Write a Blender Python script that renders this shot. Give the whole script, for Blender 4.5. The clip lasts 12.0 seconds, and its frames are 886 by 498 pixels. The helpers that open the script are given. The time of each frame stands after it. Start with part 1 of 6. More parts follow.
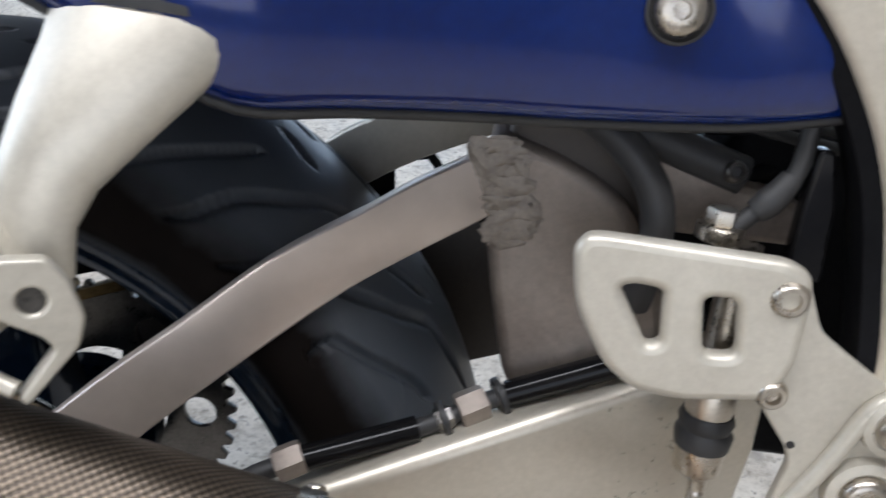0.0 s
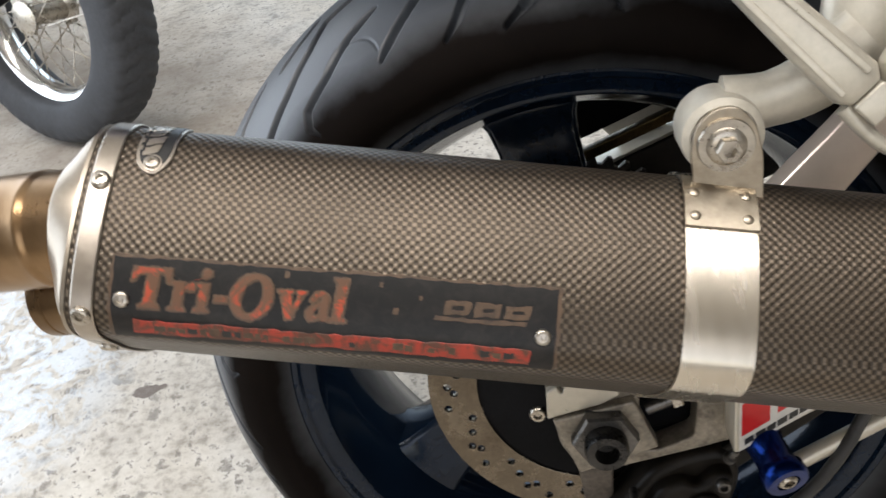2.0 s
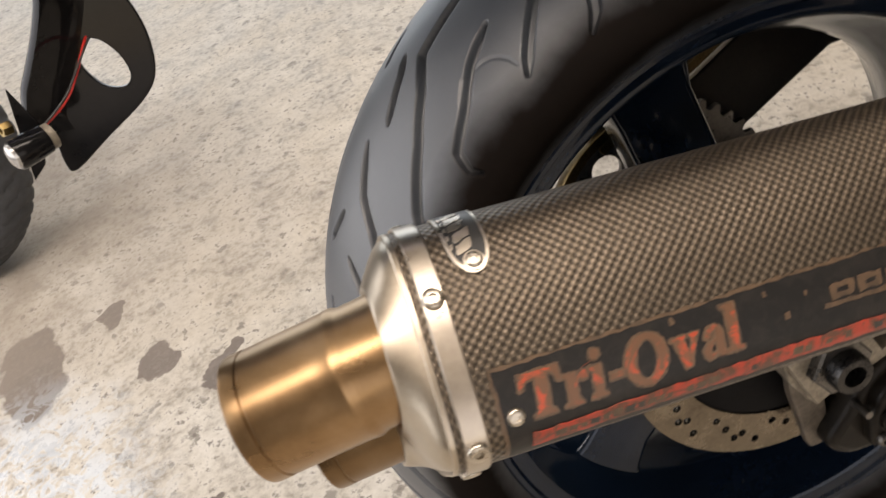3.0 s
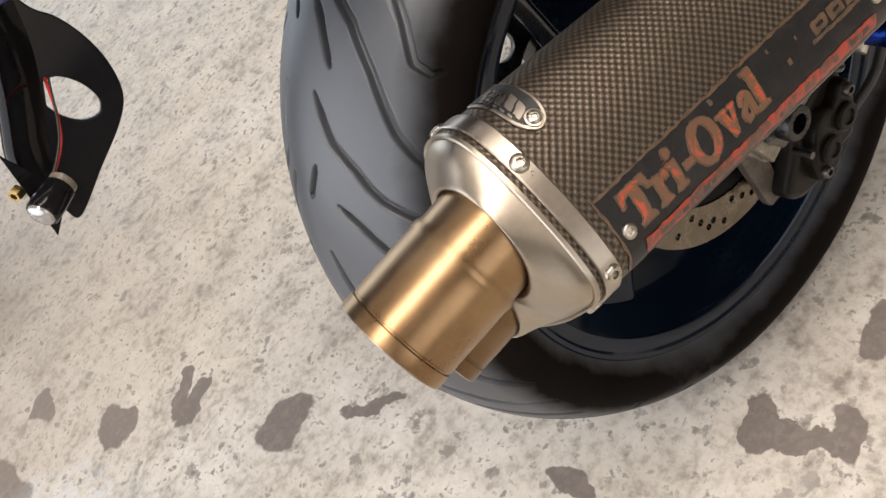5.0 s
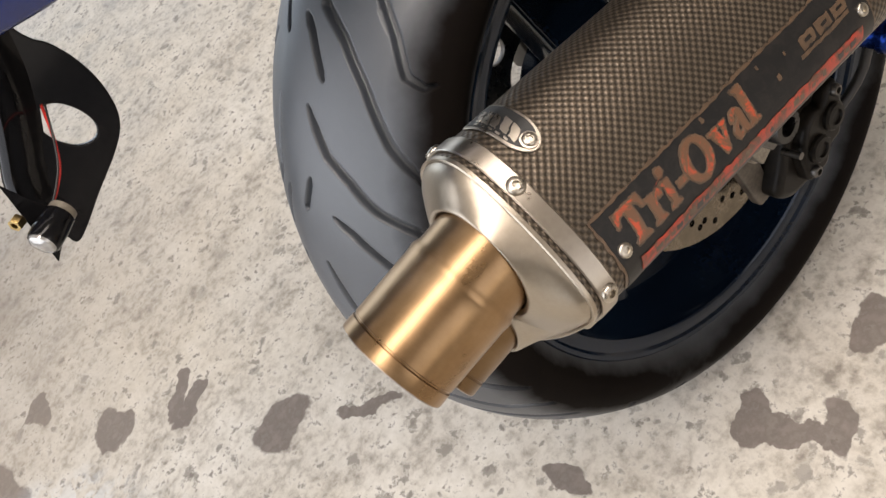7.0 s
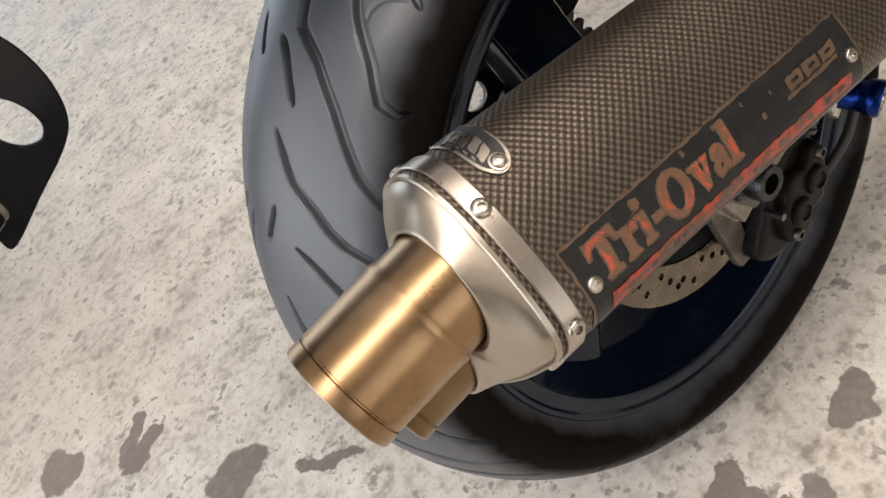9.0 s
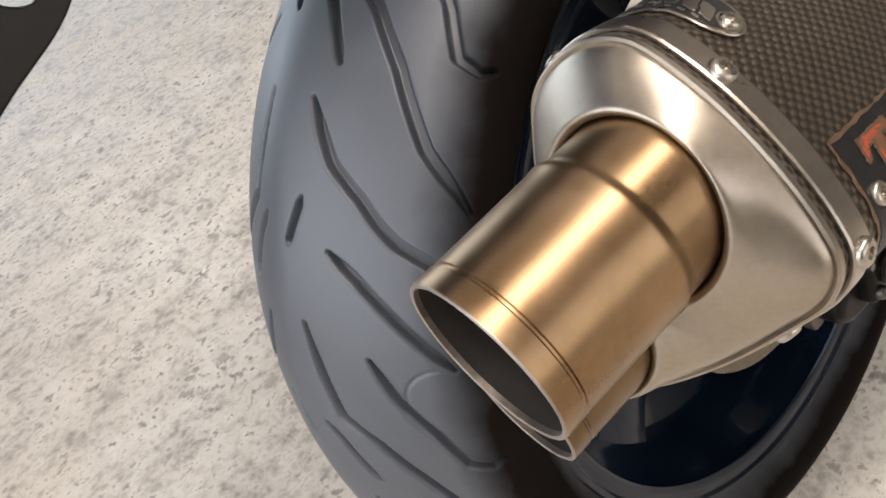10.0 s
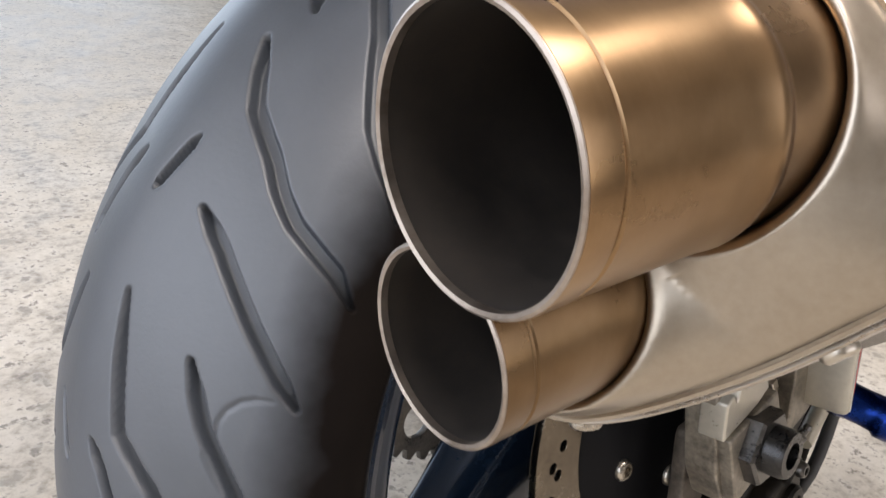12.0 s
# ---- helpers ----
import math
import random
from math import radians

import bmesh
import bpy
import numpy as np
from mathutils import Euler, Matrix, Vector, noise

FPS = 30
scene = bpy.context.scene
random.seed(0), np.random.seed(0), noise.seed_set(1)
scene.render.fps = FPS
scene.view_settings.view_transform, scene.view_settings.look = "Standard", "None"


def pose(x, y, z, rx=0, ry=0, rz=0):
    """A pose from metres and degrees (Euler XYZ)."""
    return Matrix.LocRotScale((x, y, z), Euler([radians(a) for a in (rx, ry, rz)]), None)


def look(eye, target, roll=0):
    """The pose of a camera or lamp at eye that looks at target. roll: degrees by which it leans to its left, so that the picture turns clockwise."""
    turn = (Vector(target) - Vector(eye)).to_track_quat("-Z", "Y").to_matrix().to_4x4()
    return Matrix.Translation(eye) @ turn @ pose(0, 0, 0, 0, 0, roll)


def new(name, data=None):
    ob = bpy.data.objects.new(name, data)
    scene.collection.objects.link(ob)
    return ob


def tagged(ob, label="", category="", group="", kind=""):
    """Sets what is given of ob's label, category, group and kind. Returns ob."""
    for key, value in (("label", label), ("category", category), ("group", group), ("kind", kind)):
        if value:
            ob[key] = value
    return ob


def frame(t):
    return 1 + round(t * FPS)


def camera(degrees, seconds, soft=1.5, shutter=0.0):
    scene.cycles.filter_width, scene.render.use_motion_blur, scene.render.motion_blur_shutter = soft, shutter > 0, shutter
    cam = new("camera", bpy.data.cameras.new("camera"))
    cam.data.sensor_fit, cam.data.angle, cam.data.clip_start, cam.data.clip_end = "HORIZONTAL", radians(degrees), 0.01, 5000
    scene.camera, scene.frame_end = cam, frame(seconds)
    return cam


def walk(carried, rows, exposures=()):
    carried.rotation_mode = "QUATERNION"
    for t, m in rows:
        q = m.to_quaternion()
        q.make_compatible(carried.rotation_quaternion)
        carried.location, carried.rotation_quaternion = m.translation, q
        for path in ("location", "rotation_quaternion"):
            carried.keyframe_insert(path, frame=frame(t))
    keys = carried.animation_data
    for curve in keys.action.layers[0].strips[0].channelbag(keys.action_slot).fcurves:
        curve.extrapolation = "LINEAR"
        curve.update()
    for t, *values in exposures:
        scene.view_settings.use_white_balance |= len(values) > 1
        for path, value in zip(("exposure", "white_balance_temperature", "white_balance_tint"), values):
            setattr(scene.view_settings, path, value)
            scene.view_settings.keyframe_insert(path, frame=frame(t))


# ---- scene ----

# ------------------------------------------------------------------ camera
cam = camera(54.8, 12.0, soft=1.5, shutter=0.25)
PATH = [
    (0, (0.3090, -0.4275, 0.7840), (0.2418, 0.4365, 0.2851), 4.46),
    (0.5, (0.2372, -0.4776, 0.7761), (0.0983, 0.3703, 0.2644), 2.27),
    (1, (0.1746, -0.5191, 0.7725), (-0.0162, 0.3049, 0.2389), -1.70),
    (1.5, (0.0650, -0.5516, 0.7707), (-0.0975, 0.2664, 0.2189), -5.32),
    (2, (-0.0212, -0.5394, 0.7842), (-0.1503, 0.2689, 0.2096), -10.74),
    (2.5, (-0.1175, -0.4986, 0.8100), (-0.1665, 0.3063, 0.2187), -17.01),
    (3, (-0.2242, -0.4631, 0.8372), (-0.1877, 0.3073, 0.2008), -24.22),
    (3.5, (-0.2924, -0.4539, 0.8441), (-0.1984, 0.2770, 0.1681), -30.80),
    (5.5, (-0.3263, -0.4425, 0.8876), (-0.1819, 0.2065, 0.1407), -41.94),
    (6, (-0.3234, -0.4398, 0.8933), (-0.1795, 0.2079, 0.1451), -42.07),
    (6.5, (-0.3207, -0.4395, 0.8918), (-0.1785, 0.2015, 0.1376), -42.61),
    (8.5, (-0.3078, -0.4457, 0.8738), (-0.1482, 0.2077, 0.1339), -38.32),
    (9, (-0.3194, -0.4363, 0.8555), (-0.1087, 0.2227, 0.1334), -35.09),
    (9.5, (-0.3705, -0.3742, 0.8059), (-0.0672, 0.2818, 0.1147), -29.66),
    (10, (-0.4014, -0.3248, 0.7488), (0.0028, 0.3248, 0.1049), -23.27),
    (10.5, (-0.4080, -0.2990, 0.6939), (0.0961, 0.3448, 0.1183), -14.90),
    (11, (-0.4197, -0.2802, 0.6650), (0.1609, 0.3579, 0.1593), -6.65),
    (11.5, (-0.4155, -0.2720, 0.6341), (0.2299, 0.3558, 0.1990), 1.37),
    (12, (-0.4244, -0.2851, 0.6168), (0.2384, 0.3422, 0.2080), 6.62),
]
# the clip's own exposure and white balance: seconds, stops, kelvin, tint
GRADE = [(0, -0.06, 5740, 12.7), (0.5, -0.12, 6080, 11), (1.0, -0.09, 6020, 10), (1.5, -0.07, 6000, 9.5), (2.0, -0.18, 6360, 12), (2.5, -0.13, 6780, 15), (3.0, -0.13, 7350, 17.5), (3.5, -0.12, 7150, 17.5),
         (5.5, -0.13, 6880, 16), (6.5, -0.13, 6830, 15.5), (8.5, -0.13, 6920, 16.5), (9.5, -0.13, 6650, 15), (10.5, 0.02, 6720, 17.5), (11.5, 0.02, 6680, 17.5), (12.0, 0.08, 6520, 16.5)]
walk(cam, [(t, look(eye, target, roll)) for t, eye, target, roll in PATH], GRADE)

# ------------------------------------------------------------------ world and light
world = bpy.data.worlds.new("daylight")
scene.world = world
world.use_nodes = True
wn = world.node_tree.nodes
sky = wn.new("ShaderNodeTexSky")
sky.sky_type = "NISHITA"
sky.sun_disc = False
sky.sun_elevation, sky.sun_rotation = radians(38), radians(215)
world.node_tree.links.new(sky.outputs[0], wn["Background"].inputs[0])
wn["Background"].inputs[1].default_value = 0.12


def area_lamp(name, m, sx, sy, watts, colour):
    data = bpy.data.lights.new(name, "AREA")
    data.shape, data.size, data.size_y, data.energy, data.color = "RECTANGLE", sx, sy, watts, colour
    ob = new(name, data)
    ob.matrix_world = m
    return ob


# daylight through the open side of the garage, and a little from the shaded doorway opposite
area_lamp("door_daylight", look((-2.75, 0.75, 1.35), (-0.2, 0.15, 0.2)), 3.5, 2.3, 86, (0.88, 0.945, 1.0))
area_lamp("doorway_light", look((0.2, -3.4, 1.40), (0.1, 0, 0.5)), 3.2, 2.1, 30, (1.0, 0.94, 0.85))
area_lamp("north_door_light", look((0.2, 4.78, 1.3), (0.2, 0, 0.6)), 4.0, 2.2, 68, (0.74, 0.88, 1.0))
# sky through the long narrow roof light over the near side
area_lamp("roof_light_sky", look((0.0, -0.80, 2.86), (0.0, -0.801, 0)), 3.2, 0.6, 92, (1.0, 0.95, 0.87))

# ------------------------------------------------------------------ small tools


def mat(name):
    m = bpy.data.materials.new(name)
    m.use_nodes = True
    return m, m.node_tree.nodes, m.node_tree.links, m.node_tree.nodes["Principled BSDF"]


def noise_node(nodes, links, scale, detail=4.0, rough=0.55, coord="Object", stretch=(1, 1, 1), distort=0.0):
    tc, mp, nt = nodes.new("ShaderNodeTexCoord"), nodes.new("ShaderNodeMapping"), nodes.new("ShaderNodeTexNoise")
    mp.inputs["Scale"].default_value = stretch
    nt.inputs["Scale"].default_value, nt.inputs["Detail"].default_value = scale, detail
    nt.inputs["Roughness"].default_value, nt.inputs["Distortion"].default_value = rough, distort
    links.new(tc.outputs[coord], mp.inputs[0])
    links.new(mp.outputs[0], nt.inputs["Vector"])
    return nt.outputs["Fac"]


def ramp(nodes, links, src, stops):
    r = nodes.new("ShaderNodeValToRGB")
    r.color_ramp.elements[0].position, r.color_ramp.elements[0].color = stops[0][0], (*stops[0][1], 1)
    r.color_ramp.elements[1].position, r.color_ramp.elements[1].color = stops[-1][0], (*stops[-1][1], 1)
    for p, c in stops[1:-1]:
        r.color_ramp.elements.new(p).color = (*c, 1)
    links.new(src, r.inputs[0])
    return r.outputs[0]


def remap(nodes, links, src, lo, hi, a=0.3, b=0.7):
    r = nodes.new("ShaderNodeMapRange")
    for k, v in zip((1, 2, 3, 4), (a, b, lo, hi)):
        r.inputs[k].default_value = v
    links.new(src, r.inputs[0])
    return r.outputs[0]


def math_node(nodes, links, op, a, b=None):
    n = nodes.new("ShaderNodeMath")
    n.operation = op
    for k, v in enumerate((a, b)):
        if v is None:
            continue
        if isinstance(v, (int, float)):
            n.inputs[k].default_value = v
        else:
            links.new(v, n.inputs[k])
    return n.outputs[0]


def bump(nodes, links, src, bsdf, strength, distance):
    b = nodes.new("ShaderNodeBump")
    b.inputs["Strength"].default_value, b.inputs["Distance"].default_value = strength, distance
    links.new(src, b.inputs["Height"])
    links.new(b.outputs[0], bsdf.inputs["Normal"])


def worn(name, dark, light, rough, metal=0.0, scale=18, fine=220, bump_mm=0.15, coat=0.0, rough_var=0.12, stretch=(1, 1, 1)):
    """A surface with broad patches and fine grain."""
    m, n, l, b = mat(name)
    broad, grain = noise_node(n, l, scale, 5, 0.6, stretch=stretch), noise_node(n, l, fine, 3, 0.6, stretch=stretch)
    mix = math_node(n, l, "ADD", math_node(n, l, "MULTIPLY", broad, 0.65), math_node(n, l, "MULTIPLY", grain, 0.35))
    l.new(ramp(n, l, mix, [(0.34, dark), (0.66, light)]), b.inputs["Base Color"])
    l.new(remap(n, l, mix, max(rough - rough_var, 0.03), min(rough + rough_var, 1)), b.inputs["Roughness"])
    b.inputs["Metallic"].default_value = metal
    b.inputs["Coat Weight"].default_value = coat
    b.inputs["Coat Roughness"].default_value = 0.06
    if bump_mm:
        bump(n, l, grain, b, 0.35, bump_mm / 1000)
    return m


# ------------------------------------------------------------------ materials
ALLOY = worn("cast_alloy_silver_paint", (0.43, 0.40, 0.335), (0.57, 0.535, 0.455), 0.38, 0.35, 14, 260, 0.08)
SWING = worn("swingarm_anodised", (0.45, 0.415, 0.34), (0.58, 0.535, 0.45), 0.36, 0.45, 9, 240, 0.05)
BRUSHED = worn("brushed_aluminium", (0.49, 0.425, 0.37), (0.61, 0.53, 0.465), 0.30, 0.5, 4, 60, 0.0, rough_var=0.05)
GRIMY = worn("grimy_alloy", (0.09, 0.076, 0.06), (0.34, 0.30, 0.24), 0.45, 0.4, 55, 300, 0.12)
# Grimy alloy darkened for the caliper bracket's shade under the silencer.
GRIMYSHADE = worn("shaded_grimy_alloy", (0.035, 0.028, 0.022), (0.15, 0.125, 0.10), 0.5, 0.3, 55, 300, 0.12)
# Alloy with shade in its colour: far beam's inner side, bridge's upper face.
SHADEDARM = worn("shaded_alloy", (0.022, 0.017, 0.013), (0.048, 0.038, 0.03), 0.5, 0.2, 12, 240, 0.08)
TABM = worn("dull_steel_tab", (0.32, 0.275, 0.215), (0.50, 0.44, 0.355), 0.36, 1.0, 40, 300, 0.06)
CHAINM = worn("oily_gold_chain", (0.06, 0.042, 0.02), (0.16, 0.115, 0.055), 0.36, 1.0, 60, 500, 0.05)
LIPM = worn("scuffed_tube_lip", (0.26, 0.215, 0.18), (0.44, 0.38, 0.33), 0.4, 0.9, 60, 400, 0.1)
WELD = worn("weld_bead", (0.13, 0.112, 0.095), (0.30, 0.265, 0.225), 0.55, 0.7, 60, 400, 0.4)
BOXM = worn("stained_cast_box", (0.17, 0.14, 0.118), (0.29, 0.25, 0.215), 0.5, 0.55, 16, 240, 0.15)
STEEL = worn("zinc_steel", (0.34, 0.305, 0.255), (0.56, 0.515, 0.445), 0.3, 1.0, 60, 500, 0.05)
BLACKOX = worn("black_oxide_steel", (0.022, 0.022, 0.023), (0.06, 0.058, 0.056), 0.3, 0.9, 50, 400, 0.05)
DIRTY = worn("dirty_black_casting", (0.003, 0.0025, 0.002), (0.014, 0.011, 0.008), 0.42, 0.0, 50, 300, 0.2)
DIRTY.node_tree.nodes["Principled BSDF"].inputs["Specular IOR Level"].default_value = 0.15
DARKSTEEL = worn("dark_steel", (0.07, 0.068, 0.065), (0.16, 0.15, 0.14), 0.33, 0.9, 50, 400, 0.05)
STRAP = worn("polished_strap", (0.52, 0.475, 0.40), (0.66, 0.605, 0.52), 0.26, 1.0, 30, 200, 0.0, rough_var=0.05, stretch=(1, 0.2, 0.2))
CAP = worn("satin_end_cap", (0.345, 0.297, 0.240), (0.42, 0.368, 0.302), 0.33, 1.0, 20, 380, 0.0, rough_var=0.05)
BAND = worn("polished_band", (0.37, 0.325, 0.275), (0.46, 0.41, 0.35), 0.30, 1.0, 34, 300, 0.0, rough_var=0.05)
BLACKRUB = worn("black_rubber", (0.012, 0.012, 0.013), (0.03, 0.029, 0.028), 0.55, 0, 40, 300, 0.1)
BLACKPL = worn("black_plastic", (0.004, 0.004, 0.0045), (0.009, 0.0085, 0.009), 0.10, 0, 20, 260, 0.0, rough_var=0.04)
BLACKPL.node_tree.nodes["Principled BSDF"].inputs["Specular IOR Level"].default_value = 0.16
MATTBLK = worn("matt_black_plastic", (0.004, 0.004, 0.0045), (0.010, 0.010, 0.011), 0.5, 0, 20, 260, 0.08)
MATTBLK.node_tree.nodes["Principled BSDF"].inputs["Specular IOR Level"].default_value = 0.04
RIMM = worn("dark_rim_paint", (0.003, 0.007, 0.015), (0.006, 0.014, 0.030), 0.14, 0.3, 14, 220, 0.02, coat=0.3, rough_var=0.04)
RIMM.node_tree.nodes["Principled BSDF"].inputs["Specular IOR Level"].default_value = 0.18
DISC = worn("brake_disc_steel", (0.112, 0.092, 0.069), (0.205, 0.172, 0.132), 0.24, 1.0, 40, 300, 0.05)
BLUE = worn("deep_blue_lacquer", (0.0003, 0.009, 0.085), (0.0006, 0.015, 0.125), 0.13, 0.2, 5, 160, 0.0, coat=0.6, rough_var=0.03)
BLUEANO = worn("blue_anodised", (0.0015, 0.011, 0.085), (0.003, 0.022, 0.15), 0.22, 0.9, 40, 300, 0.0)
GOLD = worn("gold_chain", (0.30, 0.20, 0.07), (0.5, 0.36, 0.15), 0.32, 1.0, 60, 500, 0.05)
RUSTY = worn("heat_stained_steel", (0.32, 0.20, 0.11), (0.55, 0.42, 0.29), 0.33, 1.0, 22, 280, 0.06)
REDW = worn("red_wire", (0.42, 0.015, 0.012), (0.5, 0.03, 0.02), 0.4, 0, 40, 300, 0)
WHITEST = worn("white_sticker", (0.62, 0.60, 0.55), (0.72, 0.70, 0.66), 0.35, 0, 40, 300, 0)
REDST = worn("red_sticker", (0.5, 0.012, 0.012), (0.6, 0.02, 0.02), 0.35, 0, 40, 300, 0)
BLACKINK = worn("black_ink", (0.01, 0.01, 0.01), (0.02, 0.02, 0.02), 0.4, 0, 40, 300, 0)
BROWNT = worn("far_tyre_rubber", (0.022, 0.0235, 0.027), (0.058, 0.062, 0.070), 0.7, 0, 14, 120, 0.3)
CHROME = worn("dull_chrome", (0.66, 0.655, 0.64), (0.80, 0.79, 0.775), 0.16, 1.0, 30, 300, 0.0, rough_var=0.06)
LENS = worn("clear_lens", (0.25, 0.245, 0.24), (0.45, 0.44, 0.43), 0.12, 0.6, 40, 300, 0)


def make_tyre_rubber():
    """Road-worn grey tread band with soft uneven edges, and blacker unworn shoulders and walls."""
    m, n, l, b = mat("tyre_rubber")
    broad, grain, streak = noise_node(n, l, 9, 5, 0.6), noise_node(n, l, 420, 3, 0.6), noise_node(n, l, 42, 6, 0.7)
    tc, sep = n.new("ShaderNodeTexCoord"), n.new("ShaderNodeSeparateXYZ")
    l.new(tc.outputs["Object"], sep.inputs[0])
    side = math_node(n, l, "ABSOLUTE", math_node(n, l, "SUBTRACT", sep.outputs[1], 0.012))
    side = math_node(n, l, "ADD", side, math_node(n, l, "MULTIPLY", math_node(n, l, "SUBTRACT", broad, 0.5), 0.03))
    wear = remap(n, l, side, 1.0, 0.0, 0.080, 0.100)
    mix = math_node(n, l, "ADD", math_node(n, l, "MULTIPLY", broad, 0.6), math_node(n, l, "MULTIPLY", streak, 0.4))
    # used: worn grey, with the blue daylight's sheen tinted into it
    fresh, used = ramp(n, l, mix, [(0.3, (0.0042, 0.0034, 0.0031)), (0.7, (0.0095, 0.0073, 0.0062))]), ramp(n, l, mix, [(0.3, (0.036, 0.042, 0.051)), (0.7, (0.060, 0.068, 0.081))])
    col = n.new("ShaderNodeMix")
    col.data_type = "RGBA"
    l.new(wear, col.inputs[0])
    l.new(fresh, col.inputs[6])
    l.new(used, col.inputs[7])
    l.new(col.outputs[2], b.inputs["Base Color"])
    l.new(math_node(n, l, "SUBTRACT", remap(n, l, mix, 0.52, 0.66), math_node(n, l, "MULTIPLY", wear, 0.14)), b.inputs["Roughness"])
    l.new(remap(n, l, wear, 0.02, 0.8, 0.0, 1.0), b.inputs["Specular IOR Level"])
    bump(n, l, math_node(n, l, "ADD", grain, math_node(n, l, "MULTIPLY", streak, 0.5)), b, 0.3, 0.0003)
    return m


TYRE = make_tyre_rubber()


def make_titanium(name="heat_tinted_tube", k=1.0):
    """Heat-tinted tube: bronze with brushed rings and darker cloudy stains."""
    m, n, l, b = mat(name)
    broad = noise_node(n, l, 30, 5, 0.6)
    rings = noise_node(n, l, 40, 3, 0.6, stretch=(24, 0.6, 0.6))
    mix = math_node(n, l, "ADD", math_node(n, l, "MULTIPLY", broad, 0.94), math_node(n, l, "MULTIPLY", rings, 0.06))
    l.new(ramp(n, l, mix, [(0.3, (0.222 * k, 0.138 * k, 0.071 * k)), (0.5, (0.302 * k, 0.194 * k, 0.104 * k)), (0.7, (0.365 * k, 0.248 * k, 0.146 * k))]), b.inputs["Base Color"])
    l.new(remap(n, l, mix, 0.26, 0.36), b.inputs["Roughness"])
    b.inputs["Metallic"].default_value = 1.0
    bump(n, l, rings, b, 0.008, 0.0001)
    return m


TITAN = make_titanium()
# Same bronze at 0.6, the lower tube's shade put into its colour.
TITANSHADE = make_titanium("shaded_heat_tinted_tube", 0.6)
SOOT = worn("sooty_bore", (0.009, 0.0070, 0.0056), (0.036, 0.028, 0.0215), 0.75, 0.0, 40, 300, 0.1)


def make_carbon():
    """Woven carbon: rounded pale tows with small dark gaps, by the sleeve's own unrolled coordinates in metres."""
    m, n, l, b = mat("woven_carbon")
    uv, sep = n.new("ShaderNodeUVMap"), n.new("ShaderNodeSeparateXYZ")
    uv.uv_map = "weave"
    l.new(uv.outputs[0], sep.inputs[0])
    k = math.pi / 0.00225
    su = math_node(n, l, "SINE", math_node(n, l, "MULTIPLY", sep.outputs[0], k))
    sv = math_node(n, l, "SINE", math_node(n, l, "MULTIPLY", sep.outputs[1], k))
    prod = math_node(n, l, "MULTIPLY", su, sv)
    tow = remap(n, l, prod, 0.0, 1.0, -0.45, 0.5)
    broad, fibre = noise_node(n, l, 16, 4), noise_node(n, l, 900, 2)
    shade = math_node(n, l, "MULTIPLY", tow, remap(n, l, broad, 0.72, 1.1))
    # Weave pattern; the paler tows stand in for their glints in base colour.
    l.new(ramp(n, l, shade, [(0.0, (0.043, 0.034, 0.025)), (0.5, (0.079, 0.062, 0.046)), (1.0, (0.152, 0.121, 0.090))]), b.inputs["Base Color"])
    l.new(remap(n, l, fibre, 0.34, 0.46), b.inputs["Roughness"])
    b.inputs["Specular IOR Level"].default_value = 0.6
    b.inputs["Metallic"].default_value = 0.75
    bump(n, l, math_node(n, l, "ADD", remap(n, l, prod, 0.0, 1.0, -1.0, 1.0), math_node(n, l, "MULTIPLY", fibre, 0.08)), b, 0.85, 0.00034)
    return m


CARBON = make_carbon()


def make_decal(name, base, chip, low=0.50, high=0.60, rough=0.4, size=160):
    """Printed film, scuffed through in small patches."""
    m, n, l, b = mat(name)
    a, g = noise_node(n, l, size, 6, 0.7, distort=0.6), noise_node(n, l, 30, 4)
    mix = math_node(n, l, "ADD", math_node(n, l, "MULTIPLY", a, 0.7), math_node(n, l, "MULTIPLY", g, 0.3))
    l.new(ramp(n, l, mix, [(low, base), (high, chip)]), b.inputs["Base Color"])
    b.inputs["Roughness"].default_value = rough
    return m


DECAL = make_decal("black_decal_film", (0.008, 0.0075, 0.0075), (0.022, 0.019, 0.017), 0.45, 0.7, 0.42)
DECAL.node_tree.nodes["Principled BSDF"].inputs["Specular IOR Level"].default_value = 0.3
DECALRED = make_decal("orange_red_print", (0.37, 0.052, 0.019), (0.115, 0.055, 0.028), 0.44, 0.485, size=85)
DECALEDGE = make_decal("peeled_decal_edge", (0.100, 0.061, 0.035), (0.050, 0.032, 0.020), 0.45, 0.62)
DECALSTR = make_decal("worn_red_stripe", (0.34, 0.034, 0.017), (0.085, 0.034, 0.02), 0.46, 0.55, size=110)


